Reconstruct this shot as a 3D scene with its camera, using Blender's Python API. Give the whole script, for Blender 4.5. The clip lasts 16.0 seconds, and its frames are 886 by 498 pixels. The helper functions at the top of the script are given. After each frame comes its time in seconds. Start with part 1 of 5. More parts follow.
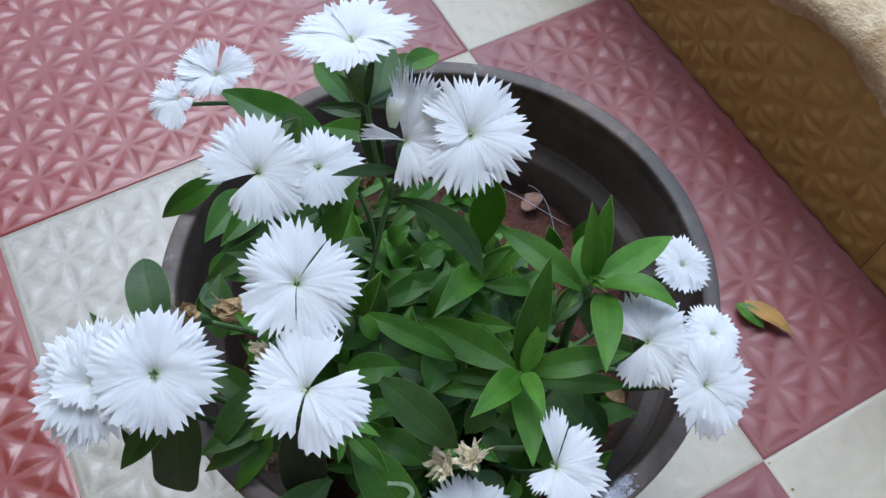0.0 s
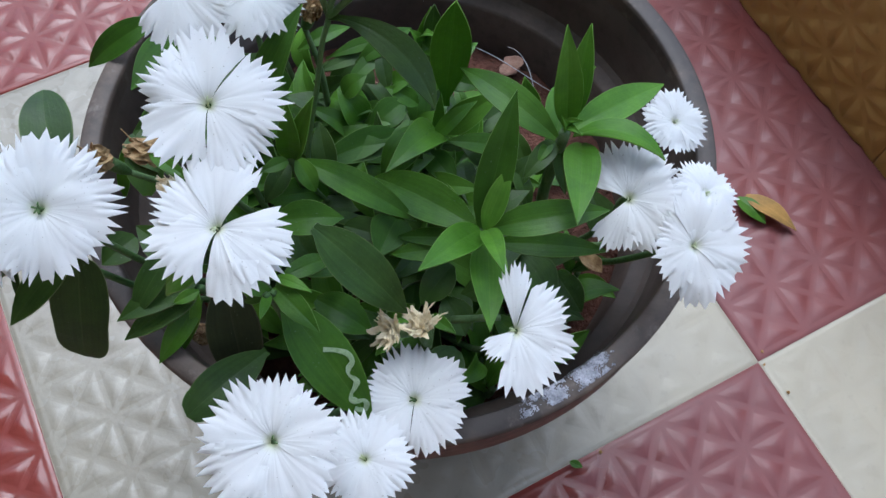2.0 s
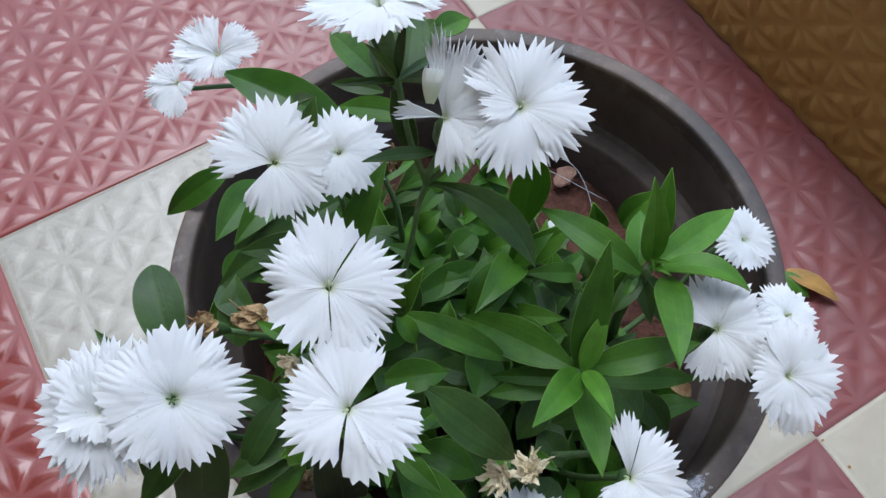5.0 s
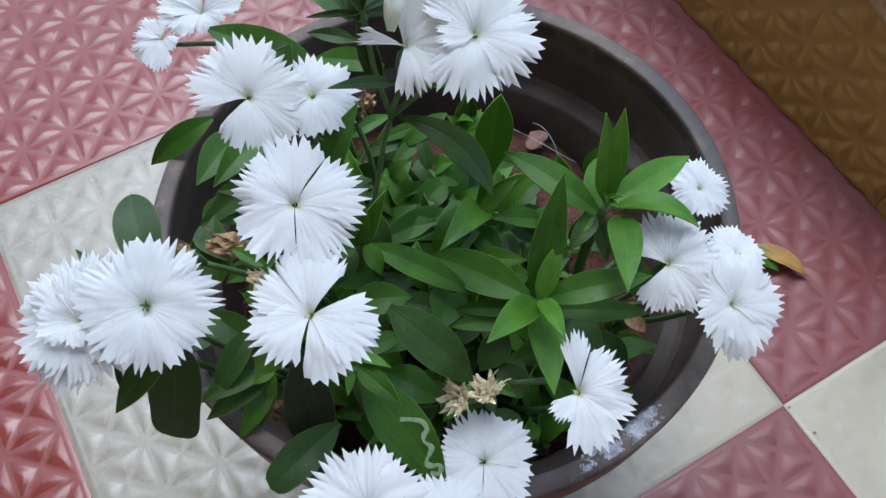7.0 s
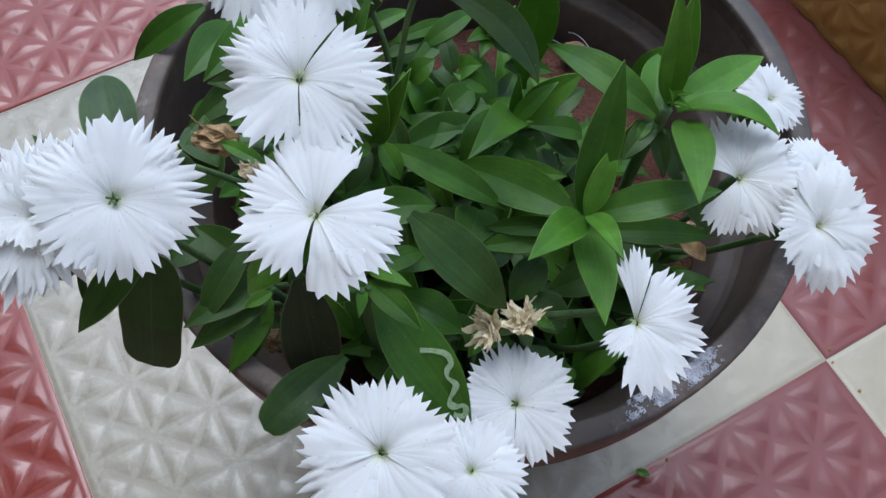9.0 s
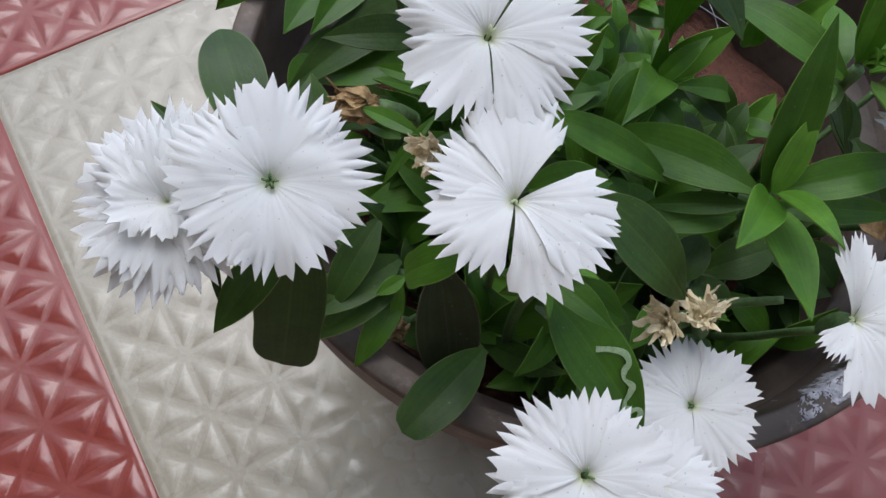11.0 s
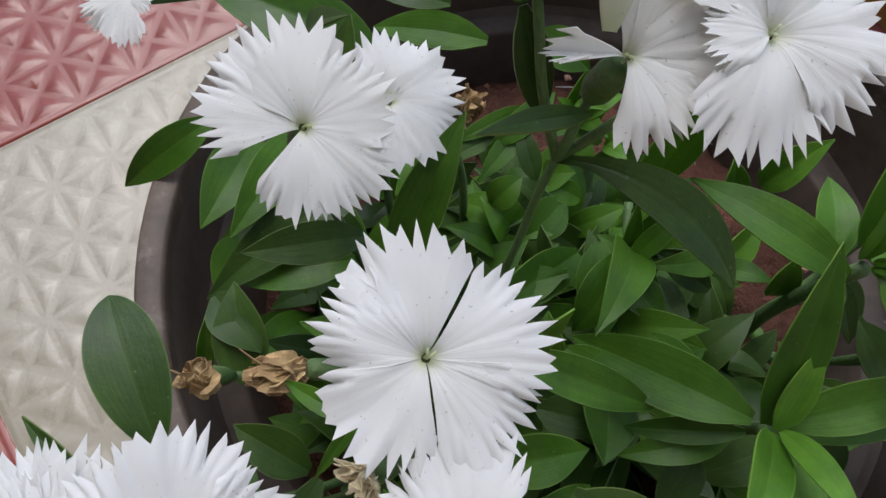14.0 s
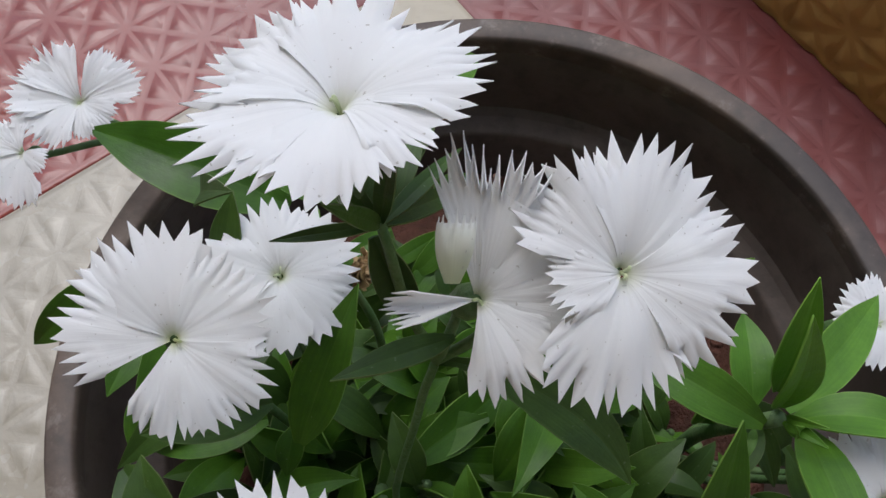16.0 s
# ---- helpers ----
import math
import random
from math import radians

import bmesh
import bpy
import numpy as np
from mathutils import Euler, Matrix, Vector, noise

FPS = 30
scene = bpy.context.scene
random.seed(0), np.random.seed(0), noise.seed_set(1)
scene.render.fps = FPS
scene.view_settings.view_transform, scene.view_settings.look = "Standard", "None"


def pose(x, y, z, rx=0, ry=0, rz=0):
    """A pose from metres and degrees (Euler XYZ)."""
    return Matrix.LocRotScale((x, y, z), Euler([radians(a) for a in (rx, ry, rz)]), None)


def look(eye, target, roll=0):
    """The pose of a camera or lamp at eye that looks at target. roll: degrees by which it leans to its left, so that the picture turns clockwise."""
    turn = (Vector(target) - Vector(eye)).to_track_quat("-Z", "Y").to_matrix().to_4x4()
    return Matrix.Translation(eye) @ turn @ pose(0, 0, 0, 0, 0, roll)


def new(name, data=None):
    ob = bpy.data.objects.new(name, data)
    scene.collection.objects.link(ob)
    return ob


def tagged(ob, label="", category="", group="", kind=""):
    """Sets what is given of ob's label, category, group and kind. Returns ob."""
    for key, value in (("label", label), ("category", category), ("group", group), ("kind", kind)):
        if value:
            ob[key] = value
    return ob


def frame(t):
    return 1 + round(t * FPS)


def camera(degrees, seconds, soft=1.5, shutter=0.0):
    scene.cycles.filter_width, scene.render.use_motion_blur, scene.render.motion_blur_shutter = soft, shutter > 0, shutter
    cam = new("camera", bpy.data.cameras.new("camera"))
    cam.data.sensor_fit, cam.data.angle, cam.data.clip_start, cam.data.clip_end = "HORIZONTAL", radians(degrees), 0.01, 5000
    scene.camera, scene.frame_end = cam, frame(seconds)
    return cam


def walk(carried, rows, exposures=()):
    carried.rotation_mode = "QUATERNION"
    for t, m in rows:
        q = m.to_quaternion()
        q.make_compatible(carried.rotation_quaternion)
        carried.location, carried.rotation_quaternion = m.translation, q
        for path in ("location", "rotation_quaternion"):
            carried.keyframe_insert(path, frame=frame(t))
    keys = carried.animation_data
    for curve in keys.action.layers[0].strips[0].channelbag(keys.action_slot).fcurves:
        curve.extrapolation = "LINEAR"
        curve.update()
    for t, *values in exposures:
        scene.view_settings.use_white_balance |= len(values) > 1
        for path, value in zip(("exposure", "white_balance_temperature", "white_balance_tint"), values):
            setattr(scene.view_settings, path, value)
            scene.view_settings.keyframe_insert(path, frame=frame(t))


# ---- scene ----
cam = camera(55.08, 16.0, soft=1.5)
# seconds, eye in metres, then yaw, pitch and roll in degrees
PATH = [
    (0, 0.0015, 0.0010, 0.4133, -0.01, -60.67, 1.47),
    (0.5, 0.0010, -0.0010, 0.4056, 0.08, -61.08, 1.58),
    (1, 0.0039, -0.0006, 0.3931, 0.29, -62.34, 1.47),
    (1.5, 0.0085, -0.0014, 0.3803, 0.21, -64.61, 1.66),
    (2, 0.0154, -0.0032, 0.3740, 0.15, -65.25, 2.16),
    (2.5, 0.0097, -0.0034, 0.3738, 0.01, -65.53, 2.53),
    (3, -0.0020, 0.0023, 0.3831, -0.04, -65.62, 2.37),
    (3.5, -0.0094, 0.0184, 0.3922, -0.31, -64.99, 0.53),
    (3.7, -0.0118, 0.0229, 0.3935, -0.18, -64.77, -0.24),
    (5.8, -0.0019, 0.0078, 0.3895, 0.14, -61.57, -1.66),
    (6, 0.0012, 0.0047, 0.3888, 0.21, -61.56, -1.76),
    (6.5, 0.0043, -0.0019, 0.3911, 0.03, -61.60, -1.52),
    (7, -0.0010, -0.0070, 0.3931, -0.36, -61.58, -0.46),
    (7.5, -0.0016, -0.0133, 0.3915, 0.30, -61.48, -0.48),
    (8, -0.0013, -0.0204, 0.3849, 0.26, -61.37, 0.61),
    (8.5, 0.0002, -0.0172, 0.3744, 0.35, -62.23, 1.27),
    (9, -0.0075, -0.0014, 0.3552, -0.29, -64.22, 0.97),
    (9.5, -0.0229, 0.0062, 0.3343, -0.97, -65.60, 0.49),
    (9.7, -0.0257, 0.0075, 0.3313, -1.19, -65.99, 0.56),
    (11.8, -0.0483, 0.0223, 0.3383, -4.14, -68.06, 5.15),
    (12, -0.0481, 0.0248, 0.3368, -4.59, -68.10, 5.37),
    (12.5, -0.0480, 0.0293, 0.3365, -5.15, -68.23, 5.56),
    (13, -0.0461, 0.0382, 0.3334, -5.83, -68.24, 5.60),
    (13.5, -0.0405, 0.0523, 0.3319, -6.02, -68.77, 4.39),
    (14, -0.0362, 0.0693, 0.3304, -7.22, -68.69, 3.74),
    (14.5, -0.0301, 0.0842, 0.3288, -8.88, -68.05, 4.09),
    (15, -0.0257, 0.0935, 0.3333, -9.47, -68.09, 3.29),
    (15.5, -0.0214, 0.1004, 0.3353, -7.83, -68.22, 1.48),
    (16, -0.0172, 0.0955, 0.3364, -8.64, -67.93, 1.40),
]


def aim(x, y, z, yaw, pitch, roll):
    a, b = radians(yaw), radians(pitch)
    eye = Vector((x, y, z))
    return look(eye, eye + Vector((-math.sin(a) * math.cos(b), math.cos(a) * math.cos(b), math.sin(b))), roll)


walk(cam, [(row[0], aim(*row[1:])) for row in PATH], [(0.0, 0.51, 5150, 6), (1.5, 0.53, 5200, 6), (3.0, 0.53, 5480, 6), (5.8, 0.48, 5340, 6), (6.5, 0.51, 5320, 6), (8.5, 0.47, 5320, 6), (9.5, 0.43, 5400, 6), (11.8, 0.34, 5900, 9), (13.0, 0.33, 5920, 9), (13.5, 0.29, 5950, 9), (14.0, 0.31, 6000, 9), (14.5, 0.40, 5950, 10), (15.2, 0.21, 6000, 10), (16.0, 0.21, 5950, 10)])

# ---- light: an open, overcast yard, partly screened by an added, unseen roof and walls ----
SUN_UP, SUN_ROUND = 64.0, 350.0
sky_world = bpy.data.worlds.new("overcast_sky")
scene.world = sky_world
sky_world.use_nodes = True
wn = sky_world.node_tree.nodes
sky = wn.new("ShaderNodeTexSky")
sky.sky_type, sky.sun_disc = "NISHITA", False
sky.sun_elevation, sky.sun_rotation = radians(SUN_UP), radians(SUN_ROUND)
sky.air_density, sky.dust_density, sky.ozone_density = 1.0, 4.0, 1.0
wn["Background"].inputs["Strength"].default_value = 0.18
cloud = wn.new("ShaderNodeHueSaturation")  # thin cloud greys the blue of the sky
cloud.inputs["Saturation"].default_value = 0.65
sky_world.node_tree.links.new(sky.outputs[0], cloud.inputs["Color"])
sky_world.node_tree.links.new(cloud.outputs[0], wn["Background"].inputs["Color"])
sun = new("sun", bpy.data.lights.new("sun", "SUN"))
sun.data.energy, sun.data.angle, sun.data.color = 0.5, radians(40), (1.0, 0.97, 0.93)
sr, se = radians(SUN_ROUND), radians(SUN_UP)
sun.matrix_world = look((math.sin(sr) * math.cos(se) * 5, math.cos(sr) * math.cos(se) * 5, math.sin(se) * 5), (0, 0, 0))


# ---- materials ----
def shader(name, base, rough=0.6, spec=0.5):
    m = bpy.data.materials.new(name)
    m.use_nodes = True
    nt = m.node_tree
    p = nt.nodes["Principled BSDF"]
    p.inputs["Base Color"].default_value = (*base, 1)
    p.inputs["Roughness"].default_value = rough
    p.inputs["Specular IOR Level"].default_value = spec
    return m, nt, p


def add(nt, kind, **values):
    n = nt.nodes.new(kind)
    for k, v in values.items():
        n.inputs[k.replace("_", " ")].default_value = v
    return n


def ramp(nt, fac, *stops):
    r = nt.nodes.new("ShaderNodeValToRGB")
    el = r.color_ramp.elements
    while len(el) < len(stops):
        el.new(0.5)
    for e, (at, col) in zip(el, stops):
        e.position, e.color = at, (*col, 1)
    nt.links.new(fac, r.inputs[0])
    return r


def mixed(nt, fac, a, b, how="MIX"):
    n = nt.nodes.new("ShaderNodeMix")
    n.data_type, n.blend_type = "RGBA", how
    for sock, v in ((n.inputs[0], fac), (n.inputs[6], a), (n.inputs[7], b)):
        if hasattr(v, "is_linked"):
            nt.links.new(v, sock)
        elif isinstance(v, tuple):
            sock.default_value = (*v, 1)
        else:
            sock.default_value = v
    return n.outputs[2]


def noise_tex(nt, scale, detail=4.0, rough=0.6, coord="Object"):
    tc = nt.nodes.new("ShaderNodeTexCoord")
    n = add(nt, "ShaderNodeTexNoise", Scale=scale, Detail=detail, Roughness=rough)
    nt.links.new(tc.outputs[coord], n.inputs["Vector"])
    return n.outputs[0]


def bumped(nt, p, height, strength, distance):
    b = add(nt, "ShaderNodeBump", Strength=strength, Distance=distance)
    nt.links.new(height, b.inputs["Height"])
    nt.links.new(b.outputs[0], p.inputs["Normal"])


def stoneware(name, base, dirt, rough, rough_hi, spec=0.5, dust_haze=None):
    """Glazed cement tile: base colour, blotches of wear, fine grain, and dust with painted-in sky haze and wall bounce
    that grows towards the planter.
    """
    m, nt, p = shader(name, base, rough, spec)
    big = noise_tex(nt, 9.0, 3.0)
    fine = noise_tex(nt, 160.0, 4.0)
    c1 = mixed(nt, ramp(nt, big, (0.35, (0, 0, 0)), (0.75, (1, 1, 1))).outputs[0], base, dirt)
    c2 = mixed(nt, ramp(nt, fine, (0.58, (0, 0, 0)), (0.80, (0.5, 0.5, 0.5))).outputs[0], c1, tuple(0.55 * v for v in base))
    oi = nt.nodes.new("ShaderNodeObjectInfo")
    hsv = add(nt, "ShaderNodeHueSaturation")
    mr = add(nt, "ShaderNodeMapRange")
    mr.inputs[3].default_value, mr.inputs[4].default_value = 0.93, 1.07
    nt.links.new(oi.outputs["Random"], mr.inputs[0])
    nt.links.new(mr.outputs[0], hsv.inputs["Value"])
    nt.links.new(c2, hsv.inputs["Color"])
    colour = hsv.outputs[0]
    gloss = ramp(nt, noise_tex(nt, 35.0, 3.0), (0.3, (rough,) * 3), (0.7, (rough_hi,) * 3)).outputs[0]
    # dust mixed with reflected haze and bounced light, put into colour near the planter
    if dust_haze:
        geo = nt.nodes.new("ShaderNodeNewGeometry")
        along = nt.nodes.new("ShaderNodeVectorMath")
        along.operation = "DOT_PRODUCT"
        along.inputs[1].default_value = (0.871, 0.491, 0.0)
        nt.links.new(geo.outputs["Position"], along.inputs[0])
        haze_ramp = add(nt, "ShaderNodeMapRange")
        haze_ramp.interpolation_type = "SMOOTHSTEP"
        haze_ramp.inputs[1].default_value, haze_ramp.inputs[2].default_value = 0.05, 0.20
        nt.links.new(along.outputs["Value"], haze_ramp.inputs[0])
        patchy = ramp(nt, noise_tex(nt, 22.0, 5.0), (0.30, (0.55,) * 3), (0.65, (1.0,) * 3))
        cover = mixed(nt, 1.0, haze_ramp.outputs[0], patchy.outputs[0], "MULTIPLY")
        colour = mixed(nt, mixed(nt, 1.0, cover, (0.42, 0.42, 0.42), "MULTIPLY"), colour, dust_haze)
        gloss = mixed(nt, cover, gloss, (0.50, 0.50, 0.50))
    nt.links.new(colour, p.inputs["Base Color"])
    nt.links.new(gloss, p.inputs["Roughness"])
    bumped(nt, p, fine, 0.25, 0.0006)
    return m


# last colour: dust plus painted sky haze on maroon, warm wall bounce on cream
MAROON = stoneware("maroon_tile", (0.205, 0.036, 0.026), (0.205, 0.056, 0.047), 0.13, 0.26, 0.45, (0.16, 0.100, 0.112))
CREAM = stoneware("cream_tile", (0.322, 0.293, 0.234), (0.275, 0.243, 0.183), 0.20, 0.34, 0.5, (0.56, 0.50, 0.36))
OCHRE = stoneware("ochre_tile", (0.385, 0.235, 0.062), (0.45, 0.28, 0.09), 0.46, 0.66, 0.28)
GROUT = stoneware("grout", (0.46, 0.41, 0.33), (0.28, 0.23, 0.17), 0.8, 0.9)
CEMENT = stoneware("cement", (0.44, 0.37, 0.26), (0.24, 0.18, 0.10), 0.85, 0.95)


def petal_material():
    m, nt, p = shader("white_petal", (0.86, 0.87, 0.88), 0.70, 0.2)
    uv = nt.nodes.new("ShaderNodeUVMap")
    sep = nt.nodes.new("ShaderNodeSeparateXYZ")
    nt.links.new(uv.outputs[0], sep.inputs[0])
    # creamy towards the throat
    throat = ramp(nt, sep.outputs[1], (0.0, (0.46, 0.54, 0.22)), (0.045, (0.80, 0.82, 0.68)), (0.13, (0.89, 0.895, 0.895)), (1.0, (0.91, 0.91, 0.92)))
    speck = ramp(nt, noise_tex(nt, 1700.0, 1.0), (0.730, (0, 0, 0)), (0.760, (0.75, 0.75, 0.75)))
    c = mixed(nt, speck.outputs[0], throat.outputs[0], (0.25, 0.21, 0.16))
    tint = ramp(nt, noise_tex(nt, 60.0, 3.0), (0.40, (0, 0, 0)), (0.85, (0.35, 0.35, 0.35)))
    c = mixed(nt, tint.outputs[0], c, (0.85, 0.82, 0.79))
    nt.links.new(c, p.inputs["Base Color"])
    # veins fan out along the petal
    comb = nt.nodes.new("ShaderNodeCombineXYZ")
    for i, s in ((0, 13.0), (1, 0.7)):
        mu = nt.nodes.new("ShaderNodeMath")
        mu.operation = "MULTIPLY"
        mu.inputs[1].default_value = s
        nt.links.new(sep.outputs[i], mu.inputs[0])
        nt.links.new(mu.outputs[0], comb.inputs[i])
    vein = add(nt, "ShaderNodeTexNoise", Scale=1.6, Detail=3.0)
    nt.links.new(comb.outputs[0], vein.inputs["Vector"])
    bumped(nt, p, vein.outputs[0], 0.22, 0.0006)
    tr = nt.nodes.new("ShaderNodeBsdfTranslucent")
    tr.inputs[0].default_value = (0.86, 0.87, 0.84, 1)
    mx = nt.nodes.new("ShaderNodeMixShader")
    mx.inputs[0].default_value = 0.45
    nt.links.new(p.outputs[0], mx.inputs[1])
    nt.links.new(tr.outputs[0], mx.inputs[2])
    nt.links.new(mx.outputs[0], nt.nodes["Material Output"].inputs[0])
    return m


def leaf_material(name, dark, light, rough=0.42, thin=0.16):
    m, nt, p = shader(name, dark, rough, 0.30)
    uv = nt.nodes.new("ShaderNodeUVMap")
    sep = nt.nodes.new("ShaderNodeSeparateXYZ")
    nt.links.new(uv.outputs[0], sep.inputs[0])
    oi = nt.nodes.new("ShaderNodeObjectInfo")
    geo = nt.nodes.new("ShaderNodeNewGeometry")
    vary = nt.nodes.new("ShaderNodeMath")
    vary.operation = "ADD"
    nt.links.new(oi.outputs["Random"], vary.inputs[0])
    nt.links.new(geo.outputs["Random Per Island"], vary.inputs[1])
    wrap = nt.nodes.new("ShaderNodeMath")
    wrap.operation = "FRACT"
    nt.links.new(vary.outputs[0], wrap.inputs[0])
    base = mixed(nt, wrap.outputs[0], dark, light)
    blot = ramp(nt, noise_tex(nt, 110.0, 5.0, 0.7), (0.32, (0.62, 0.66, 0.66)), (0.70, (1.28, 1.22, 1.10)))
    base = mixed(nt, 1.0, base, blot.outputs[0], "MULTIPLY")
    # u runs from margin (0) over midrib (0.5) to margin (1)
    rib = ramp(nt, sep.outputs[0], (0.0, (0.65,) * 3), (0.022, (0.0,) * 3), (0.480, (0.0,) * 3), (0.5, (0.20,) * 3), (0.520, (0.0,) * 3), (0.978, (0.0,) * 3), (1.0, (0.65,) * 3))
    pale = mixed(nt, 0.5, light, tuple(1.9 * v + w for v, w in zip(light, (0.16, 0.10, 0.08))))
    base = mixed(nt, rib.outputs[0], base, pale)
    # faint lengthwise veins and a scatter of pale dust
    comb = nt.nodes.new("ShaderNodeCombineXYZ")
    for i, s in ((0, 16.0), (1, 1.2)):
        mu = nt.nodes.new("ShaderNodeMath")
        mu.operation = "MULTIPLY"
        mu.inputs[1].default_value = s
        nt.links.new(sep.outputs[i], mu.inputs[0])
        nt.links.new(mu.outputs[0], comb.inputs[i])
    nt.links.new(wrap.outputs[0], comb.inputs[2])
    vein = add(nt, "ShaderNodeTexNoise", Scale=1.5, Detail=4.0)
    nt.links.new(comb.outputs[0], vein.inputs["Vector"])
    streak = ramp(nt, vein.outputs[0], (0.32, (0.86,) * 3), (0.68, (1.14,) * 3))
    base = mixed(nt, 1.0, base, streak.outputs[0], "MULTIPLY")
    dust_haze = ramp(nt, noise_tex(nt, 1300.0, 2.0), (0.70, (0,) * 3), (0.78, (0.35,) * 3))
    base = mixed(nt, dust_haze.outputs[0], base, (0.34, 0.38, 0.26))
    nt.links.new(base, p.inputs["Base Color"])
    gloss = ramp(nt, noise_tex(nt, 55.0, 4.0), (0.35, (rough - 0.12,) * 3), (0.7, (rough + 0.15,) * 3))
    nt.links.new(gloss.outputs[0], p.inputs["Roughness"])
    groove = ramp(nt, sep.outputs[0], (0.40, (0.6,) * 3), (0.5, (0.0,) * 3), (0.60, (0.6,) * 3))
    grain = noise_tex(nt, 420.0, 3.0)
    bumped(nt, p, mixed(nt, 0.12, mixed(nt, 0.5, groove.outputs[0], grain), vein.outputs[0]), 0.45, 0.0008)
    tr = nt.nodes.new("ShaderNodeBsdfTranslucent")
    nt.links.new(mixed(nt, 0.5, light, (0.20, 0.34, 0.03)), tr.inputs[0])
    mx = nt.nodes.new("ShaderNodeMixShader")
    mx.inputs[0].default_value = thin
    nt.links.new(p.outputs[0], mx.inputs[1])
    nt.links.new(tr.outputs[0], mx.inputs[2])
    nt.links.new(mx.outputs[0], nt.nodes["Material Output"].inputs[0])
    return m


def mottled(name, a, b, scale, rough, bump=0.4, dist=0.001, spec=0.3):
    m, nt, p = shader(name, a, rough, spec)
    n1, n2 = noise_tex(nt, scale, 6.0, 0.65), noise_tex(nt, scale * 7, 4.0)
    c = mixed(nt, ramp(nt, n1, (0.35, (0, 0, 0)), (0.68, (1, 1, 1))).outputs[0], a, b)
    c = mixed(nt, ramp(nt, n2, (0.5, (0, 0, 0)), (0.8, (0.6, 0.6, 0.6))).outputs[0], c, tuple(0.5 * v for v in a))
    nt.links.new(c, p.inputs["Base Color"])
    bumped(nt, p, n2, bump, dist)
    return m


PETAL = petal_material()
LEAF = leaf_material("green_leaf", (0.044, 0.118, 0.009), (0.080, 0.190, 0.015), 0.44, 0.24)
LEAF_YOUNG = leaf_material("young_green_leaf", (0.084, 0.208, 0.017), (0.130, 0.290, 0.030), 0.42, 0.32)
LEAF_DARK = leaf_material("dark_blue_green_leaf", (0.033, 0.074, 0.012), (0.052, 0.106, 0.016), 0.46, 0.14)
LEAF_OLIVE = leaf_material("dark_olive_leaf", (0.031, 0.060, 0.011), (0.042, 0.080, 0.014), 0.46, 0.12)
# near-black tone for one broad leaf of the near clump
LEAF_BLACKISH = leaf_material("blackish_leaf", (0.022, 0.030, 0.011), (0.032, 0.040, 0.015), 0.6, 0.06)
STEM = mottled("green_stem", (0.07, 0.14, 0.04), (0.12, 0.18, 0.07), 120.0, 0.5)
DRY = mottled("dried_petal", (0.56, 0.40, 0.20), (0.17, 0.085, 0.035), 260.0, 0.8)
STRAW = mottled("straw_petal", (0.88, 0.80, 0.58), (0.70, 0.56, 0.32), 330.0, 0.8)
POT = mottled("worn_black_plastic", (0.058, 0.045, 0.037), (0.110, 0.085, 0.070), 30.0, 0.46, 0.25, 0.0008, 0.36)
RIM = mottled("scuffed_rim_plastic", (0.050, 0.039, 0.033), (0.150, 0.108, 0.080), 30.0, 0.55, 0.25, 0.0006, 0.42)
CAPPING = mottled("rough_cement_capping", (0.66, 0.53, 0.33), (0.34, 0.22, 0.10), 48.0, 0.95, 0.9, 0.004, 0.15)
rim_nt = RIM.node_tree
rim_p = rim_nt.nodes["Principled BSDF"]
worn = ramp(rim_nt, noise_tex(rim_nt, 120.0, 6.0, 0.75), (0.56, (0, 0, 0)), (0.70, (0.55, 0.55, 0.55)))
rim_nt.links.new(mixed(rim_nt, worn.outputs[0], rim_p.inputs["Base Color"].links[0].from_socket, (0.23, 0.20, 0.175)), rim_p.inputs["Base Color"])
SOIL = mottled("red_brown_soil", (0.155, 0.070, 0.050), (0.055, 0.028, 0.020), 60.0, 0.95, 0.9, 0.003, 0.1)
EARTH = mottled("yellow_earth", (0.36, 0.22, 0.08), (0.22, 0.12, 0.04), 40.0, 0.95, 0.9, 0.003, 0.1)
LIME = mottled("lime_crust", (0.56, 0.56, 0.62), (0.20, 0.20, 0.22), 260.0, 0.9, 0.8, 0.001, 0.2)
FALLEN = leaf_material("dry_yellow_leaf", (0.34, 0.20, 0.06), (0.45, 0.28, 0.09), 0.6, 0.1)
PEBBLE = mottled("pale_brick_chip", (0.40, 0.25, 0.18), (0.24, 0.13, 0.10), 160.0, 0.9, 0.8)
WEB = mottled("grey_thread", (0.45, 0.46, 0.48), (0.35, 0.36, 0.40), 200.0, 0.5)


# ---- mesh helpers ----
def mesh_of(name, bm, material, smooth=True):
    me = bpy.data.meshes.new(name)
    bm.normal_update()
    bm.to_mesh(me)
    bm.free()
    me.materials.append(material)
    if smooth:
        me.polygons.foreach_set("use_smooth", [True] * len(me.polygons))
    return me


def part(name, bm, material, parent=None, label="", smooth=True):
    ob = new(name, mesh_of(name, bm, material, smooth))
    if parent is not None:
        ob.parent = parent
    if label:
        ob["label"] = label
    return ob


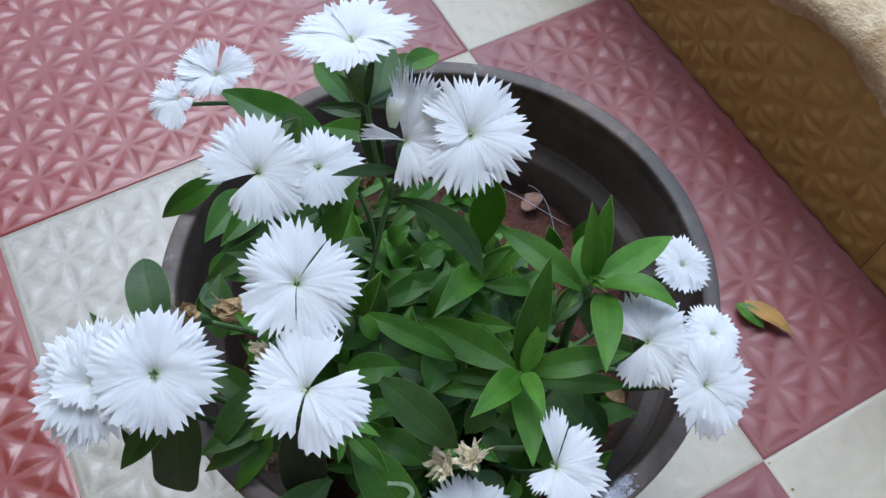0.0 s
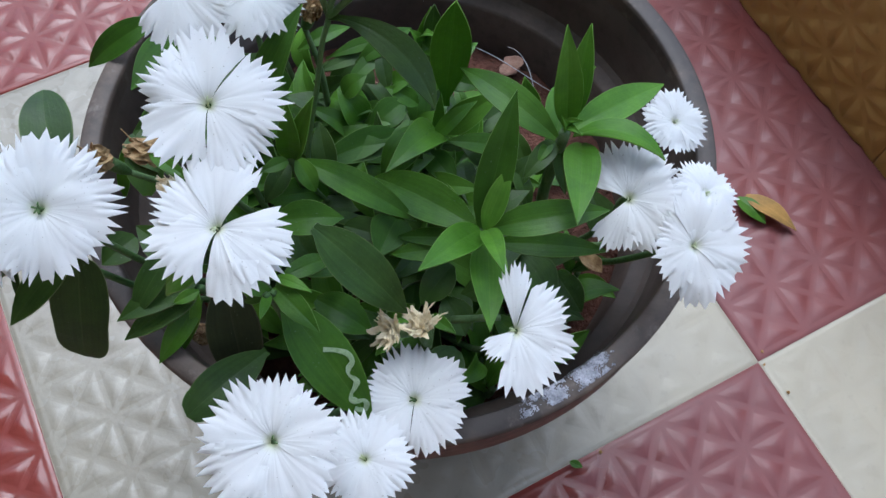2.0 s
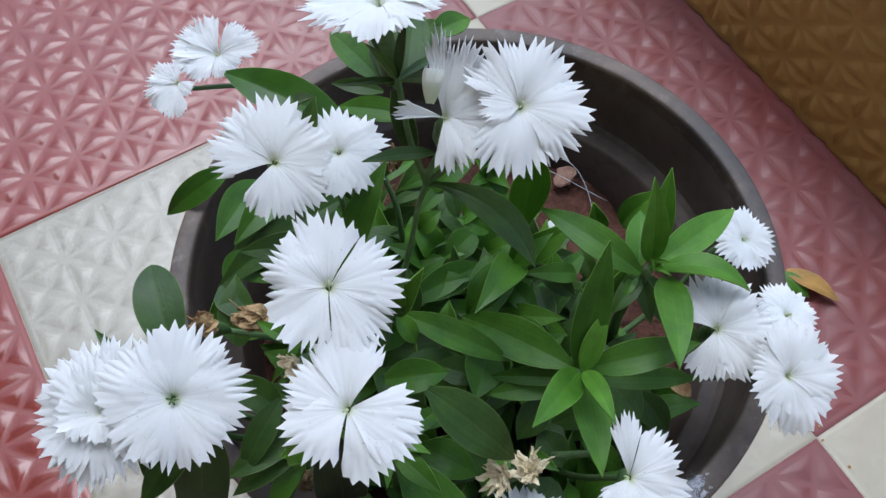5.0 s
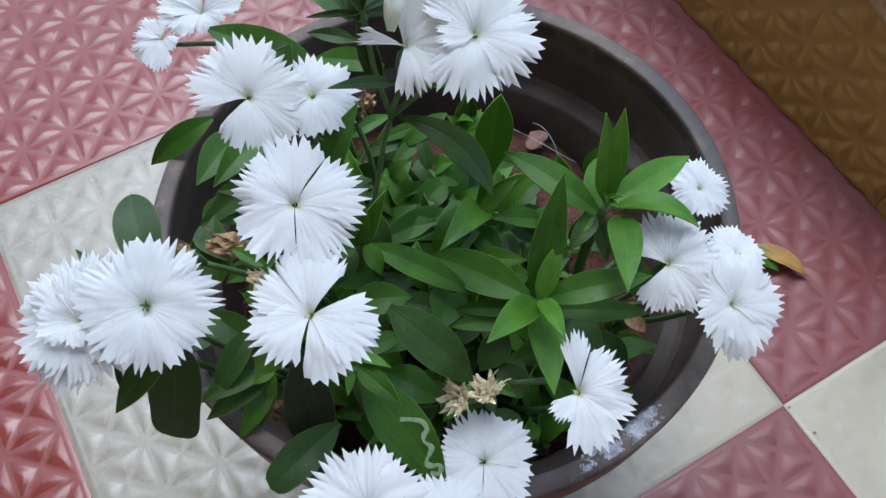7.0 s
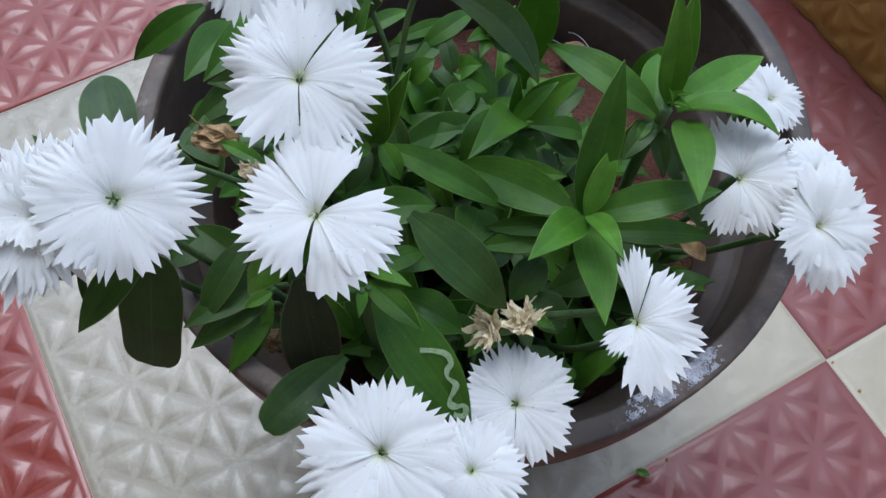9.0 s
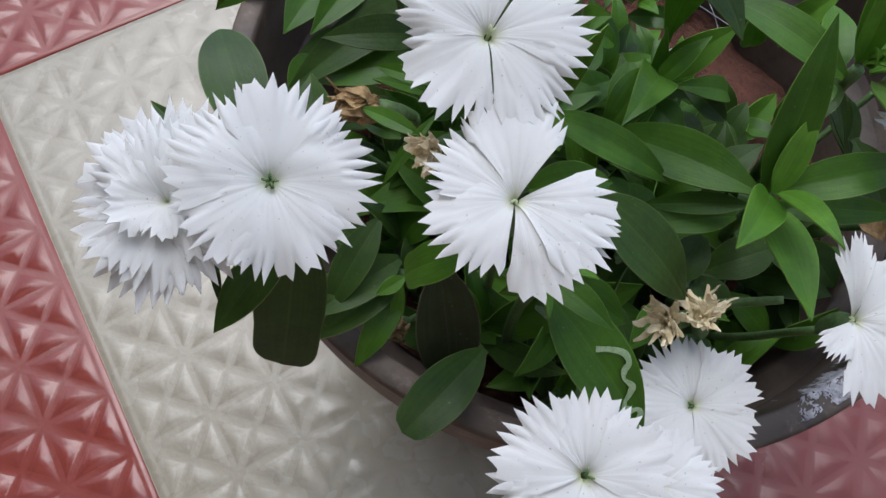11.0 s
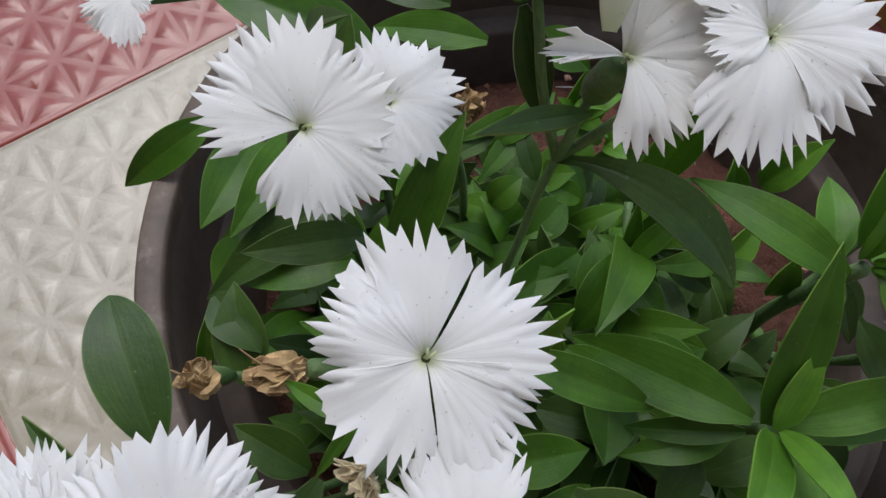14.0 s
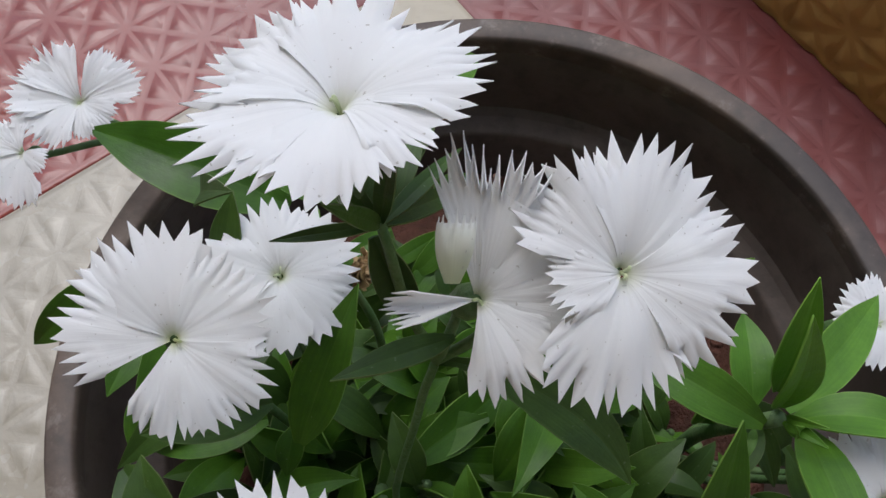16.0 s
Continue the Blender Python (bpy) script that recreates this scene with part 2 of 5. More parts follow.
def sheet(rows, uvs, thick):
    """A closed thin shell from a grid of points, thick metres deep, with its grid coordinates as UVs."""
    bm = bmesh.new()
    lay = bm.loops.layers.uv.new("UVMap")
    nr, nc = len(rows), len(rows[0])
    pts = np.array(rows, float)
    du, dv = np.gradient(pts, axis=1), np.gradient(pts, axis=0)
    n = np.cross(du, dv)
    n /= np.linalg.norm(n, axis=2, keepdims=True) + 1e-12
    top = [[bm.verts.new(pts[i, j]) for j in range(nc)] for i in range(nr)]
    low = [[bm.verts.new(pts[i, j] - n[i, j] * thick) for j in range(nc)] for i in range(nr)]

    def quad(a, b, c, d, coords):
        f = bm.faces.new((a, b, c, d))
        for loop, uvc in zip(f.loops, coords):
            loop[lay].uv = uvc

    for i in range(nr - 1):
        for j in range(nc - 1):
            k = (uvs[i][j], uvs[i][j + 1], uvs[i + 1][j + 1], uvs[i + 1][j])
            quad(top[i][j], top[i][j + 1], top[i + 1][j + 1], top[i + 1][j], k)
            quad(low[i + 1][j], low[i + 1][j + 1], low[i][j + 1], low[i][j], k[::-1])
    ring = [(0, j) for j in range(nc)] + [(i, nc - 1) for i in range(1, nr)] + [(nr - 1, j) for j in range(nc - 2, -1, -1)] + [(i, 0) for i in range(nr - 2, 0, -1)]
    for (i, j), (k, l) in zip(ring, ring[1:] + ring[:1]):
        quad(top[k][l], top[i][j], low[i][j], low[k][l], (uvs[k][l], uvs[i][j], uvs[i][j], uvs[k][l]))
        for one in (top, low):
            bm.edges.get((one[i][j], one[k][l])).smooth = False
    return bm


def bezier(p0, p1, p2, p3, n):
    t = np.linspace(0, 1, n)[:, None]
    return (1 - t) ** 3 * p0 + 3 * (1 - t) ** 2 * t * p1 + 3 * (1 - t) * t**2 * p2 + t**3 * p3


def tube(points, radii, sides=8, bm=None):
    bm = bm or bmesh.new()
    pts = np.array(points, float)
    tan = np.gradient(pts, axis=0)
    tan /= np.linalg.norm(tan, axis=1, keepdims=True)
    side = np.cross(tan[0], (0.3, 0.2, 0.93))
    rings = []
    for p, t, r in zip(pts, tan, radii):
        side = side - t * (side @ t)
        side /= np.linalg.norm(side)
        other = np.cross(t, side)
        rings.append([bm.verts.new(p + r * (math.cos(a) * side + math.sin(a) * other)) for a in np.linspace(0, 2 * math.pi, sides, endpoint=False)])
    for a, b in zip(rings, rings[1:]):
        for k in range(sides):
            bm.faces.new((a[k], a[(k + 1) % sides], b[(k + 1) % sides], b[k]))
    bm.faces.new(rings[0][::-1])
    bm.faces.new(rings[-1])
    return bm


def lathe(profile, n=96, wobble=0.0):
    """A turned shell from (radius, height) pairs; closed where the radius is 0."""
    bm = bmesh.new()
    rings = []
    for r, z in profile:
        rings.append([bm.verts.new((r * math.cos(a) * (1 + wobble * math.sin(2 * a + 1)), r * math.sin(a) * (1 - wobble * math.sin(2 * a + 1)), z + wobble * 0.05 * math.sin(3 * a))) for a in np.linspace(0, 2 * math.pi, n, endpoint=False)])
    for a, b in zip(rings, rings[1:]):
        for k in range(n):
            bm.faces.new((a[k], a[(k + 1) % n], b[(k + 1) % n], b[k]))
    return bm


def box(bm, lo, hi):
    v = [bm.verts.new((x, y, z)) for z in (lo[2], hi[2]) for y in (lo[1], hi[1]) for x in (lo[0], hi[0])]
    for q in ((0, 2, 3, 1), (4, 5, 7, 6), (0, 1, 5, 4), (2, 6, 7, 3), (0, 4, 6, 2), (1, 3, 7, 5)):
        bm.faces.new([v[i] for i in q])


# ---- the floor: chequered tiles with stars of raised triangles ----
SIDE = 0.30
GRID_TURN = 29.38
GRID = Vector((-0.2467, 0.2327, 0.0))
ALONG = Vector((math.cos(radians(GRID_TURN)), math.sin(radians(GRID_TURN)), 0))
DOWN = Vector((math.sin(radians(GRID_TURN)), -math.cos(radians(GRID_TURN)), 0))
LAY = Matrix((( *ALONG[:2], 0, 0), (*(-DOWN)[:2], 0, 0), (0, 0, 1, 0), (0, 0, 0, 1))).transposed()


def relief_tile(w, h, cells_w, cells_h, border, rise, deep, gap=0.0004, flat=False):
    """A slab with a plain border and, in each cell, four soft raised triangles round its centre, all in one skin."""
    bm = bmesh.new()
    c = 0.0002
    g = gap / 2
    low, mid, top = [[bm.verts.new(p) for p in ((g + i, g + i, z), (w - g - i, g + i, z), (w - g - i, h - g - i, z), (g + i, h - g - i, z))] for i, z in ((0, -deep), (0, -c), (c, 0))]
    for one, two in ((low, mid), (mid, top)):
        for i in range(4):
            bm.faces.new((one[i], one[(i + 1) % 4], two[(i + 1) % 4], two[i]))
    if flat:
        bm.faces.new(top)
        return bm
    px, py = (w - 2 * border) / cells_w, (h - 2 * border) / cells_h
    node = [[bm.verts.new((border + i * px, border + j * py, 0)) for j in range(cells_h + 1)] for i in range(cells_w + 1)]
    sides = ([r[0] for r in node], node[-1], [r[-1] for r in node][::-1], node[0][::-1])
    for k, line in enumerate(sides):
        bm.faces.new([top[k], top[(k + 1) % 4]] + line[::-1])
    for i in range(cells_w):
        for j in range(cells_h):
            ring = (node[i][j], node[i + 1][j], node[i + 1][j + 1], node[i][j + 1])
            mid_p = bm.verts.new((border + (i + 0.5) * px, border + (j + 0.5) * py, 0))
            for k in range(4):
                tri = (ring[k], ring[(k + 1) % 4], mid_p)
                cen = (tri[0].co + tri[1].co + tri[2].co) / 3
                loops = [tri]
                for s, hh in ((0.80, 0.0), (0.66, 0.22), (0.22, 0.92)):
                    loops.append([bm.verts.new(cen + (v.co - cen) * s + Vector((0, 0, rise * hh))) for v in tri])
                for one, two in zip(loops, loops[1:]):
                    for q in range(3):
                        bm.faces.new((one[q], one[(q + 1) % 3], two[(q + 1) % 3], two[q]))
                bm.faces.new(loops[-1])
    return bm


floor = tagged(new("floor", None), "porch floor of chequered maroon and cream tiles", "floor", kind="structure")
ground_bm = bmesh.new()
box(ground_bm, (-60.0, -60.0, -0.16), (60.0, 60.0, -0.0003))
tagged(part("ground", ground_bm, GROUT, None, "", False), "cement bed under and around the tiles", "ground", kind="structure")
tiles = {}
for mat in (MAROON, CREAM):
    tiles[mat] = mesh_of("tile", relief_tile(SIDE, SIDE, 11, 11, 0.0026, 0.0018 if mat is MAROON else 0.0009, 0.007), mat)
    tiles[mat, "far"] = mesh_of("tile", relief_tile(SIDE, SIDE, 11, 11, 0.005, 0.0019, 0.007, flat=True), mat, False)
for i in range(-5, 2):
    for j in range(-6, 6):
        mat = CREAM if (i + j) % 2 == 0 else MAROON
        near = -3 <= i and -3 <= j <= 2
        t = new("tile", tiles[mat] if near else tiles[mat, "far"])
        t.parent = floor
        # a tile's own y axis runs against DOWN
        t.matrix_local = Matrix.Translation(GRID + ALONG * (i * SIDE) + DOWN * ((j + 1) * SIDE)) @ LAY

# ---- the low planter wall with ochre tiles, a cement edge and earth behind ----
WALL = GRID + ALONG * (1.385 * SIDE)
STAND = Matrix.Translation(WALL) @ Matrix(((*(-DOWN)[:2], 0, 0), (0, 0, 1, 0), (*(-ALONG)[:2], 0, 0), (0, 0, 0, 1))).transposed()
planter = tagged(new("wall_planter", None), "low planter wall clad in ochre-brown relief tiles", "wall", kind="structure")
core = bmesh.new()
box(core, (-1.6, -0.02, -0.09), (2.0, 0.098, -0.0010))
part("core", core, CEMENT, planter, "", False).matrix_local = STAND
brown = mesh_of("tile", relief_tile(SIDE, 0.104, 11, 4, 0.0018, 0.0020, 0.007, 0.0003), OCHRE)
for k in range(-5, 6):
    t = new("tile", brown)
    t.parent = planter
    t.matrix_local = STAND @ Matrix.Translation((k * SIDE + 0.06, 0, 0))
edge = bmesh.new()
prof = [(0.0022, 0.0985), (0.0038, 0.104), (0.0036, 0.108), (0.0016, 0.1130), (-0.003, 0.1155), (-0.010, 0.1165), (-0.018, 0.1165), (-0.026, 0.115), (-0.030, 0.09)]
rows = []
for s in np.linspace(-1.6, 2.0, 520):
    rows.append([edge.verts.new((s, h + (0.0022 + 0.010 * (k == 0)) * noise.noise((s * 22, h * 60, 0)) + (0.006 * (k == 0) + 0.0010) * noise.noise((s * 75, h * 90, 3)), d + 0.0020 * noise.noise((s * 19, h * 60 + 5, d * 60)) + 0.0012 * noise.noise((s * 90, h * 200, 8)))) for k, (d, h) in enumerate(prof)])
for a, b in zip(rows, rows[1:]):
    for k in range(len(prof) - 1):
        edge.faces.new((a[k], b[k], b[k + 1], a[k + 1]))
part("cement_edge", edge, CAPPING, planter, "rough pale cement capping").matrix_local = STAND
bed = bmesh.new()
rows = []
for s in np.linspace(-1.6, 2.0, 160):
    rows.append([bed.verts.new((s, 0.112 + 0.008 * noise.noise((s * 14, d * 14, 3)) + 0.004 * noise.noise((s * 60, d * 60, 7)), d)) for d in np.linspace(-0.020, -0.6, 40)])
for a, b in zip(rows, rows[1:]):
    for k in range(39):
        bed.faces.new((a[k], b[k], b[k + 1], a[k + 1]))
earth = tagged(part("earth", bed, EARTH), "dry yellow-brown earth in the planter", "soil", kind="stuff")
earth.matrix_world = STAND

# ---- added, unseen wall behind the walker, for reflections and bounced light ----
south_screen = bmesh.new()
box(south_screen, (-4.2, -2.00, -0.05), (3.2, -1.80, 2.7))
tagged(part("wall_south", south_screen, CEMENT, None, "", False), "plain unseen wall added to close the place behind the camera", "wall", kind="structure")
# added wall out of view, blocks low western sky from the tile facets
side = bmesh.new()
box(side, (-4.2, -1.80, -0.05), (-4.0, 3.4, 2.70))
tagged(part("wall_west", side, CEMENT, None, "", False), "plain unseen wall added to block the low western sky", "wall", kind="structure")
# added slab out of view; keeps sky out of the left tiles' reflections
roof_screen = bmesh.new()
box(roof_screen, (-4.2, -2.00, 2.70), (-0.40, 0.72, 2.84))
tagged(part("porch_roof", roof_screen, CEMENT, None, "", False), "plain unseen roof slab added to block part of the sky", "roof", kind="structure")

# ---- the pot ----
POT_AT = Vector((0.0007, 0.1357, 0.0))
pot = tagged(new("flower_pot", None), "round black plastic flower pot with a scuffed grey rim", "pot")
pot.location = POT_AT
wall_bm = lathe([(0.0, 0.004), (0.060, 0.003), (0.066, 0.0), (0.069, 0.006), (0.0845, 0.128), (0.0865, 0.1285), (0.088, 0.134)], 96)
part("body", wall_bm, POT, pot)
inner_bm = lathe([(0.0898, 0.1535), (0.0882, 0.149), (0.0868, 0.140), (0.0858, 0.1275), (0.0852, 0.1262), (0.0800, 0.1250), (0.0790, 0.1235), (0.074, 0.09)], 96)
part("inner_wall", inner_bm, POT, pot)
rim_bm = lathe([(0.0880, 0.134), (0.0925, 0.1335), (0.0938, 0.1355), (0.0948, 0.1535), (0.0951, 0.1553), (0.0948, 0.1561), (0.0941, 0.1565), (0.0895, 0.1563), (0.0889, 0.1559), (0.0886, 0.1545), (0.0885, 0.150)], 128, 0.004)
part("rim", rim_bm, RIM, pot, "scuffed grey-black rolled rim")

soil_bm = bmesh.new()
rows = []
for r in np.linspace(0.0, 0.0795, 26):
    rows.append([soil_bm.verts.new((r * math.cos(a), r * math.sin(a), 0.1175 - 0.016 * (r / 0.0795) ** 4 + 0.006 * noise.noise((r * 40 * math.cos(a), r * 40 * math.sin(a), 0)) + 0.0025 * noise.noise((r * 170 * math.cos(a), r * 170 * math.sin(a), 4)))) for a in np.linspace(0, 2 * math.pi, 90, endpoint=False)])
for a, b in zip(rows, rows[1:]):
    for k in range(90):
        soil_bm.faces.new((a[k], b[k], b[(k + 1) % 90], a[(k + 1) % 90]))
soil = tagged(part("soil", soil_bm, SOIL), "dry red-brown soil filling the pot", "soil", kind="stuff")
soil.location = POT_AT

# ---- the plant ----
plant = tagged(new("dianthus_plant", None), "bushy dianthus with fringed white flowers in a pot", "plant")
plant.location = POT_AT + Vector((0, 0, 0.116))


def hang(ob):
    """Keeps ob where it was built, as a part of the plant."""
    ob.parent = plant
    ob.matrix_parent_inverse = Matrix.Translation(-plant.location)
    return ob


def petal(name, parent, frame_axes, centre, r, turn, half, lift, droop, seed, teeth=10, fold=0.0, cut=1.0):
    """One fringed petal: a fan that widens from the throat and ends in sharp teeth."""
    rnd = random.Random(seed)
    ex, ey, ez = frame_axes
    cols = 4 * teeth + 1
    ph, key = rnd.uniform(0, 6), rnd.uniform(0, 90)
    r *= rnd.uniform(0.96, 1.06)
    turn += rnd.uniform(-0.06, 0.06)
    lift += rnd.uniform(-0.035, 0.035)
    roll = rnd.uniform(0.0, 0.05)
    deep = [rnd.choice((0.07, 0.11, 0.14, 0.16, 0.20)) * cut * rnd.uniform(0.85, 1.15) for _ in range(cols)]
    reach = [rnd.uniform(0.94, 1.05) for _ in range(cols)]
    lean = [rnd.uniform(-0.05, 0.05) for _ in range(cols)]
    flick = [rnd.uniform(-0.03, 0.035) for _ in range(cols)]
    rows, uvs = [], []
    for s in (0.0, 0.06, 0.14, 0.25, 0.38, 0.50, 0.60, 0.70, 1.0):
        row, uvr = [], []
        for j in range(cols):
            a = -1 + 2 * j / (cols - 1)
            edge = 1.0 - 0.20 * abs(a) ** 2.2 + 0.05 * noise.noise((a * 1.6, key, 3.0))
            length, jit, tipped = edge, 0.0, 0.0
            if s == 1.0:
                k, m = j // 4 * 4, j % 4
                notch, tip = edge * (1 - deep[k if m < 2 else min(k + 4, cols - 1)]), edge * reach[k]
                if m == 0:
                    length = notch
                elif m == 2:
                    length, jit, tipped = tip, lean[k], flick[k]
                else:
                    length, jit, tipped = notch + (tip - notch) * 0.42, lean[k] * 0.6, flick[k] * 0.6
            rad = r * (0.045 + 0.955 * s * length)
            ang = turn + half * (a * (0.94 + 0.06 * s) + jit)
            wide = s * half * a * 3.0
            z = r * (-0.12 * (1 - s) ** 9 + lift * s - droop * s * s + tipped
                     + 0.085 * s * noise.noise((wide * 0.55, s * 1.3, key)) + 0.06 * s * noise.noise((wide * 1.6, s * 2.2, key + 7)) + 0.010 * math.sqrt(s) * noise.noise((a * 7.0, s * 1.2, key + 20))
                     + roll * a * s * (1.2 - s) - 0.10 * s**4 * max(0.0, math.sin(a * 3.1 + ph)) - fold * a * a * s)
            p = centre + rad * math.cos(ang) * ex + rad * math.sin(ang) * ey + z * ez
            row.append(tuple(p))
            uvr.append((0.5 + 0.5 * a, s))
        rows.append(row)
        uvs.append(uvr)
    return part(name, sheet(rows, uvs, 0.00016), PETAL, parent)


def axes(normal):
    ez = Vector(normal).normalized()
    ex = (Vector((1, 0, 0)) - ez * ez.x).normalized()
    return ex, ez.cross(ex), ez


def flower(x, y, z, normal, r, turns, half=40, lift=0.10, droop=0.12, seed=1, calyx=0.020, teeth=11, lifts=(), lengths=(), halves=(), folds=(), cut=1.25):
    """A dianthus flower: calyx, petals and the curled styles in its throat. Returns the foot of the calyx."""
    ez = Vector(normal).normalized()
    fr = axes(normal)
    c = Vector((x, y, z))
    foot = c - ez * calyx
    t = np.linspace(0, 1, 7)[:, None]
    pts = np.array(foot) + t * np.array(c - ez * 0.0042 - foot)
    head = part("flower", tube(pts, [0.0012, 0.0020, 0.0024, 0.0025, 0.0024, 0.0022, 0.0014], 10), STEM)
    hang(head)
    for k, turn in enumerate(turns):
        up = lift + (lifts[k] if lifts else 0.0)
        petal("petal", head, fr, c + ez * (0.00012 * k), r * (lengths[k] if lengths else 1.0), radians(turn), radians(halves[k] if halves else half), up, droop, seed * 31 + k, teeth, folds[k] if folds else 0.0, cut)
    rnd = random.Random(seed)
    styles = bmesh.new()
    for k in range(7 if seed == 6 else 2):
        a = rnd.uniform(0, 6.28)
        d = fr[0] * math.cos(a) + fr[1] * math.sin(a)
        p = bezier(np.array(c - ez * 0.003), np.array(c + ez * 0.0006), np.array(c + ez * 0.0010 + d * 0.0005), np.array(c + ez * 0.0005 + d * (0.0013 if seed < 12 else 0.0008)), 7)
        tube(p, [0.00022] * 6 + [0.00014], 6, styles)
    part("stigma", styles, STEM if seed in (6, 8, 10) else PETAL, head)
    return foot


def leaf(base, tip, width, arch=0.15, side=(0, 0, 1), fold=0.25, mat=None, blunt=0.0, curl=0.0, wave=0.0, widest=0.42, bend=(0, 0, 0)):
    """A lance-shaped leaf from base to tip; it bows by arch of its length towards side, and is folded along its midrib."""
    b, t = np.array(base, float), np.array(tip, float)
    ln = np.linalg.norm(t - b)
    d = (t - b) / ln
    up = np.array(side, float)
    up = up - d * (up @ d)
    up /= np.linalg.norm(up)
    sway = up * arch * ln * 1.2 + np.array(bend, float) * ln
    count = 27 if blunt else 13
    spine = bezier(b, b + d * ln * 0.3 + sway, b + d * ln * 0.7 + sway, t, count)
    tan = np.gradient(spine, axis=0)
    tan /= np.linalg.norm(tan, axis=1, keepdims=True)
    rows, uvs = [], []
    vary = random.Random(round(b[0] * 7919 + b[1] * 104729 + t[0] * 1299709, 4))
    twist, ripple = vary.uniform(-0.45, 0.45), vary.uniform(0.0, 0.05)
    for i, (p, tn) in enumerate(zip(spine, tan)):
        s = i / (count - 1)
        n = up - tn * (up @ tn)
        n /= np.linalg.norm(n)
        cr = np.cross(tn, n)
        tw = twist * (s - 0.2)
        n, cr = n * math.cos(tw) + cr * math.sin(tw), cr * math.cos(tw) - n * math.sin(tw)
        q1 = 1.12 - 0.62 * blunt
        p1 = q1 * widest / (1 - widest)
        wd = s**p1 * (1 - s) ** q1 / (widest**p1 * (1 - widest) ** q1)
        wd = max(wd, 0.22 * (1 - s) ** 2, blunt * min(1.0, math.sqrt(max(0.0, 1 - (max(0, s - 0.72) / 0.28) ** 3))) if s > 0.5 and blunt > 0.8 else 0.0, 0.012)
        row, uvr = [], []
        for k, a in enumerate((-1, -0.72, -0.36, 0, 0.36, 0.72, 1)):
            h = fold * abs(a) * (1 - curl * abs(a)) + (wave + ripple) * a * math.sin(s * 11 + a * 2)
            row.append(tuple(p + cr * a * width / 2 * wd + n * h * width / 2 * wd))
            uvr.append((0.5 + 0.5 * a, s))
        rows.append(row)
        uvs.append(uvr)
    return hang(part("leaf", sheet(rows, uvs, 0.00035), mat or LEAF))


def stem(*pts, r=0.0014, r1=None):
    p = [np.array(q, float) for q in pts]
    line = []
    for a in range(len(p) - 1):
        m0 = (p[a + 1] - p[max(a - 1, 0)]) / (2 if a else 1)
        m1 = (p[min(a + 2, len(p) - 1)] - p[a]) / (2 if a + 2 < len(p) else 1)
        seg = bezier(p[a], p[a] + m0 / 3, p[a + 1] - m1 / 3, p[a + 1], 7)
        line.extend(seg[(1 if a else 0):])
    rr = np.linspace(r, r1 or r * 0.8, len(line))
    return hang(part("stem", tube(line, rr, 8), STEM))

# ---- flowers ----
ROOT = (0.004, 0.125, 0.112)
F = {}
F["a"] = flower(-0.0503, 0.1338, 0.2180, (0.14, -0.32, 0.93), 0.0164, (110, 160, 264, 312, 28), 47, seed=2, teeth=12, lengths=(1.02, 1.00, 0.93, 0.94, 0.96), halves=(48, 42, 38, 40, 48))
F["a2"] = flower(-0.0373, 0.1495, 0.1985, (0.15, -0.15, 0.97), 0.0144, (30, 100, 175, 250, 320), 50, seed=3)
F["b"] = flower(-0.0341, 0.0945, 0.2284, (0.08, -0.28, 0.95), 0.0161, (98, 151, 228, 317, 18), 43, seed=4, teeth=12, lengths=(1.10, 0.90, 0.98, 1.02, 1.06), halves=(42, 40, 45, 40, 42))
F["c"] = flower(-0.0300, 0.0697, 0.2220, (0.03, -0.15, 0.98), 0.0164, (86, 142, 208, 315, 338), 45, seed=5, teeth=12, lengths=(1.04, 0.92, 0.93, 0.98, 1.0), halves=(38, 40, 53, 48, 44))
F["d"] = flower(-0.0673, 0.0735, 0.2193, (0.20, -0.33, 0.92), 0.0163, (80, 150, 218, 288, 5), 51, seed=6, teeth=14, lengths=(1.0, 1.02, 0.97, 1.0, 1.0))
F["d2"] = flower(-0.0845, 0.0730, 0.2118, (-0.12, -0.25, 0.95), 0.0172, (82, 236, 150, 298, 10, 110, 190, 265, 55, 215, 130, 330, 95, 175, 40, 290), 50, seed=7, teeth=10, lift=0.06, lifts=(0.0, 0.0, 0.0, 0.0, 0.0, 0.05, 0.05, 0.05, 0.05, 0.10, 0.10, 0.12, 0.14, 0.40, 0.40, 0.40), lengths=(1.06, 1.0, 1.06, 0.92, 0.9, 1.02, 0.98, 0.90, 0.94, 0.80, 0.86, 0.7, 0.76, 0.5, 0.46, 0.42), halves=(50, 52, 52, 52, 50, 46, 48, 48, 46, 44, 44, 46, 40, 60, 60, 60), cut=1.5)
F["e"] = flower(-0.0179, 0.0323, 0.2003, (0.0, -0.25, 0.97), 0.0170, (85, 150, 222, 295, 18), 50, seed=8, teeth=12, lengths=(0.78, 0.94, 1.0, 1.0, 0.84))
F["e2"] = flower(-0.0006, 0.0336, 0.1785, (0.05, -0.15, 0.98), 0.0117, (60, 130, 205, 280, 350), 50, seed=9)
F["f"] = flower(0.0097, 0.0500, 0.1702, (0.0, -0.15, 0.98), 0.0147, (105, 172, 222, 308, 30), 46, seed=10, teeth=12, lengths=(1.0, 0.94, 0.94, 1.0, 1.02))
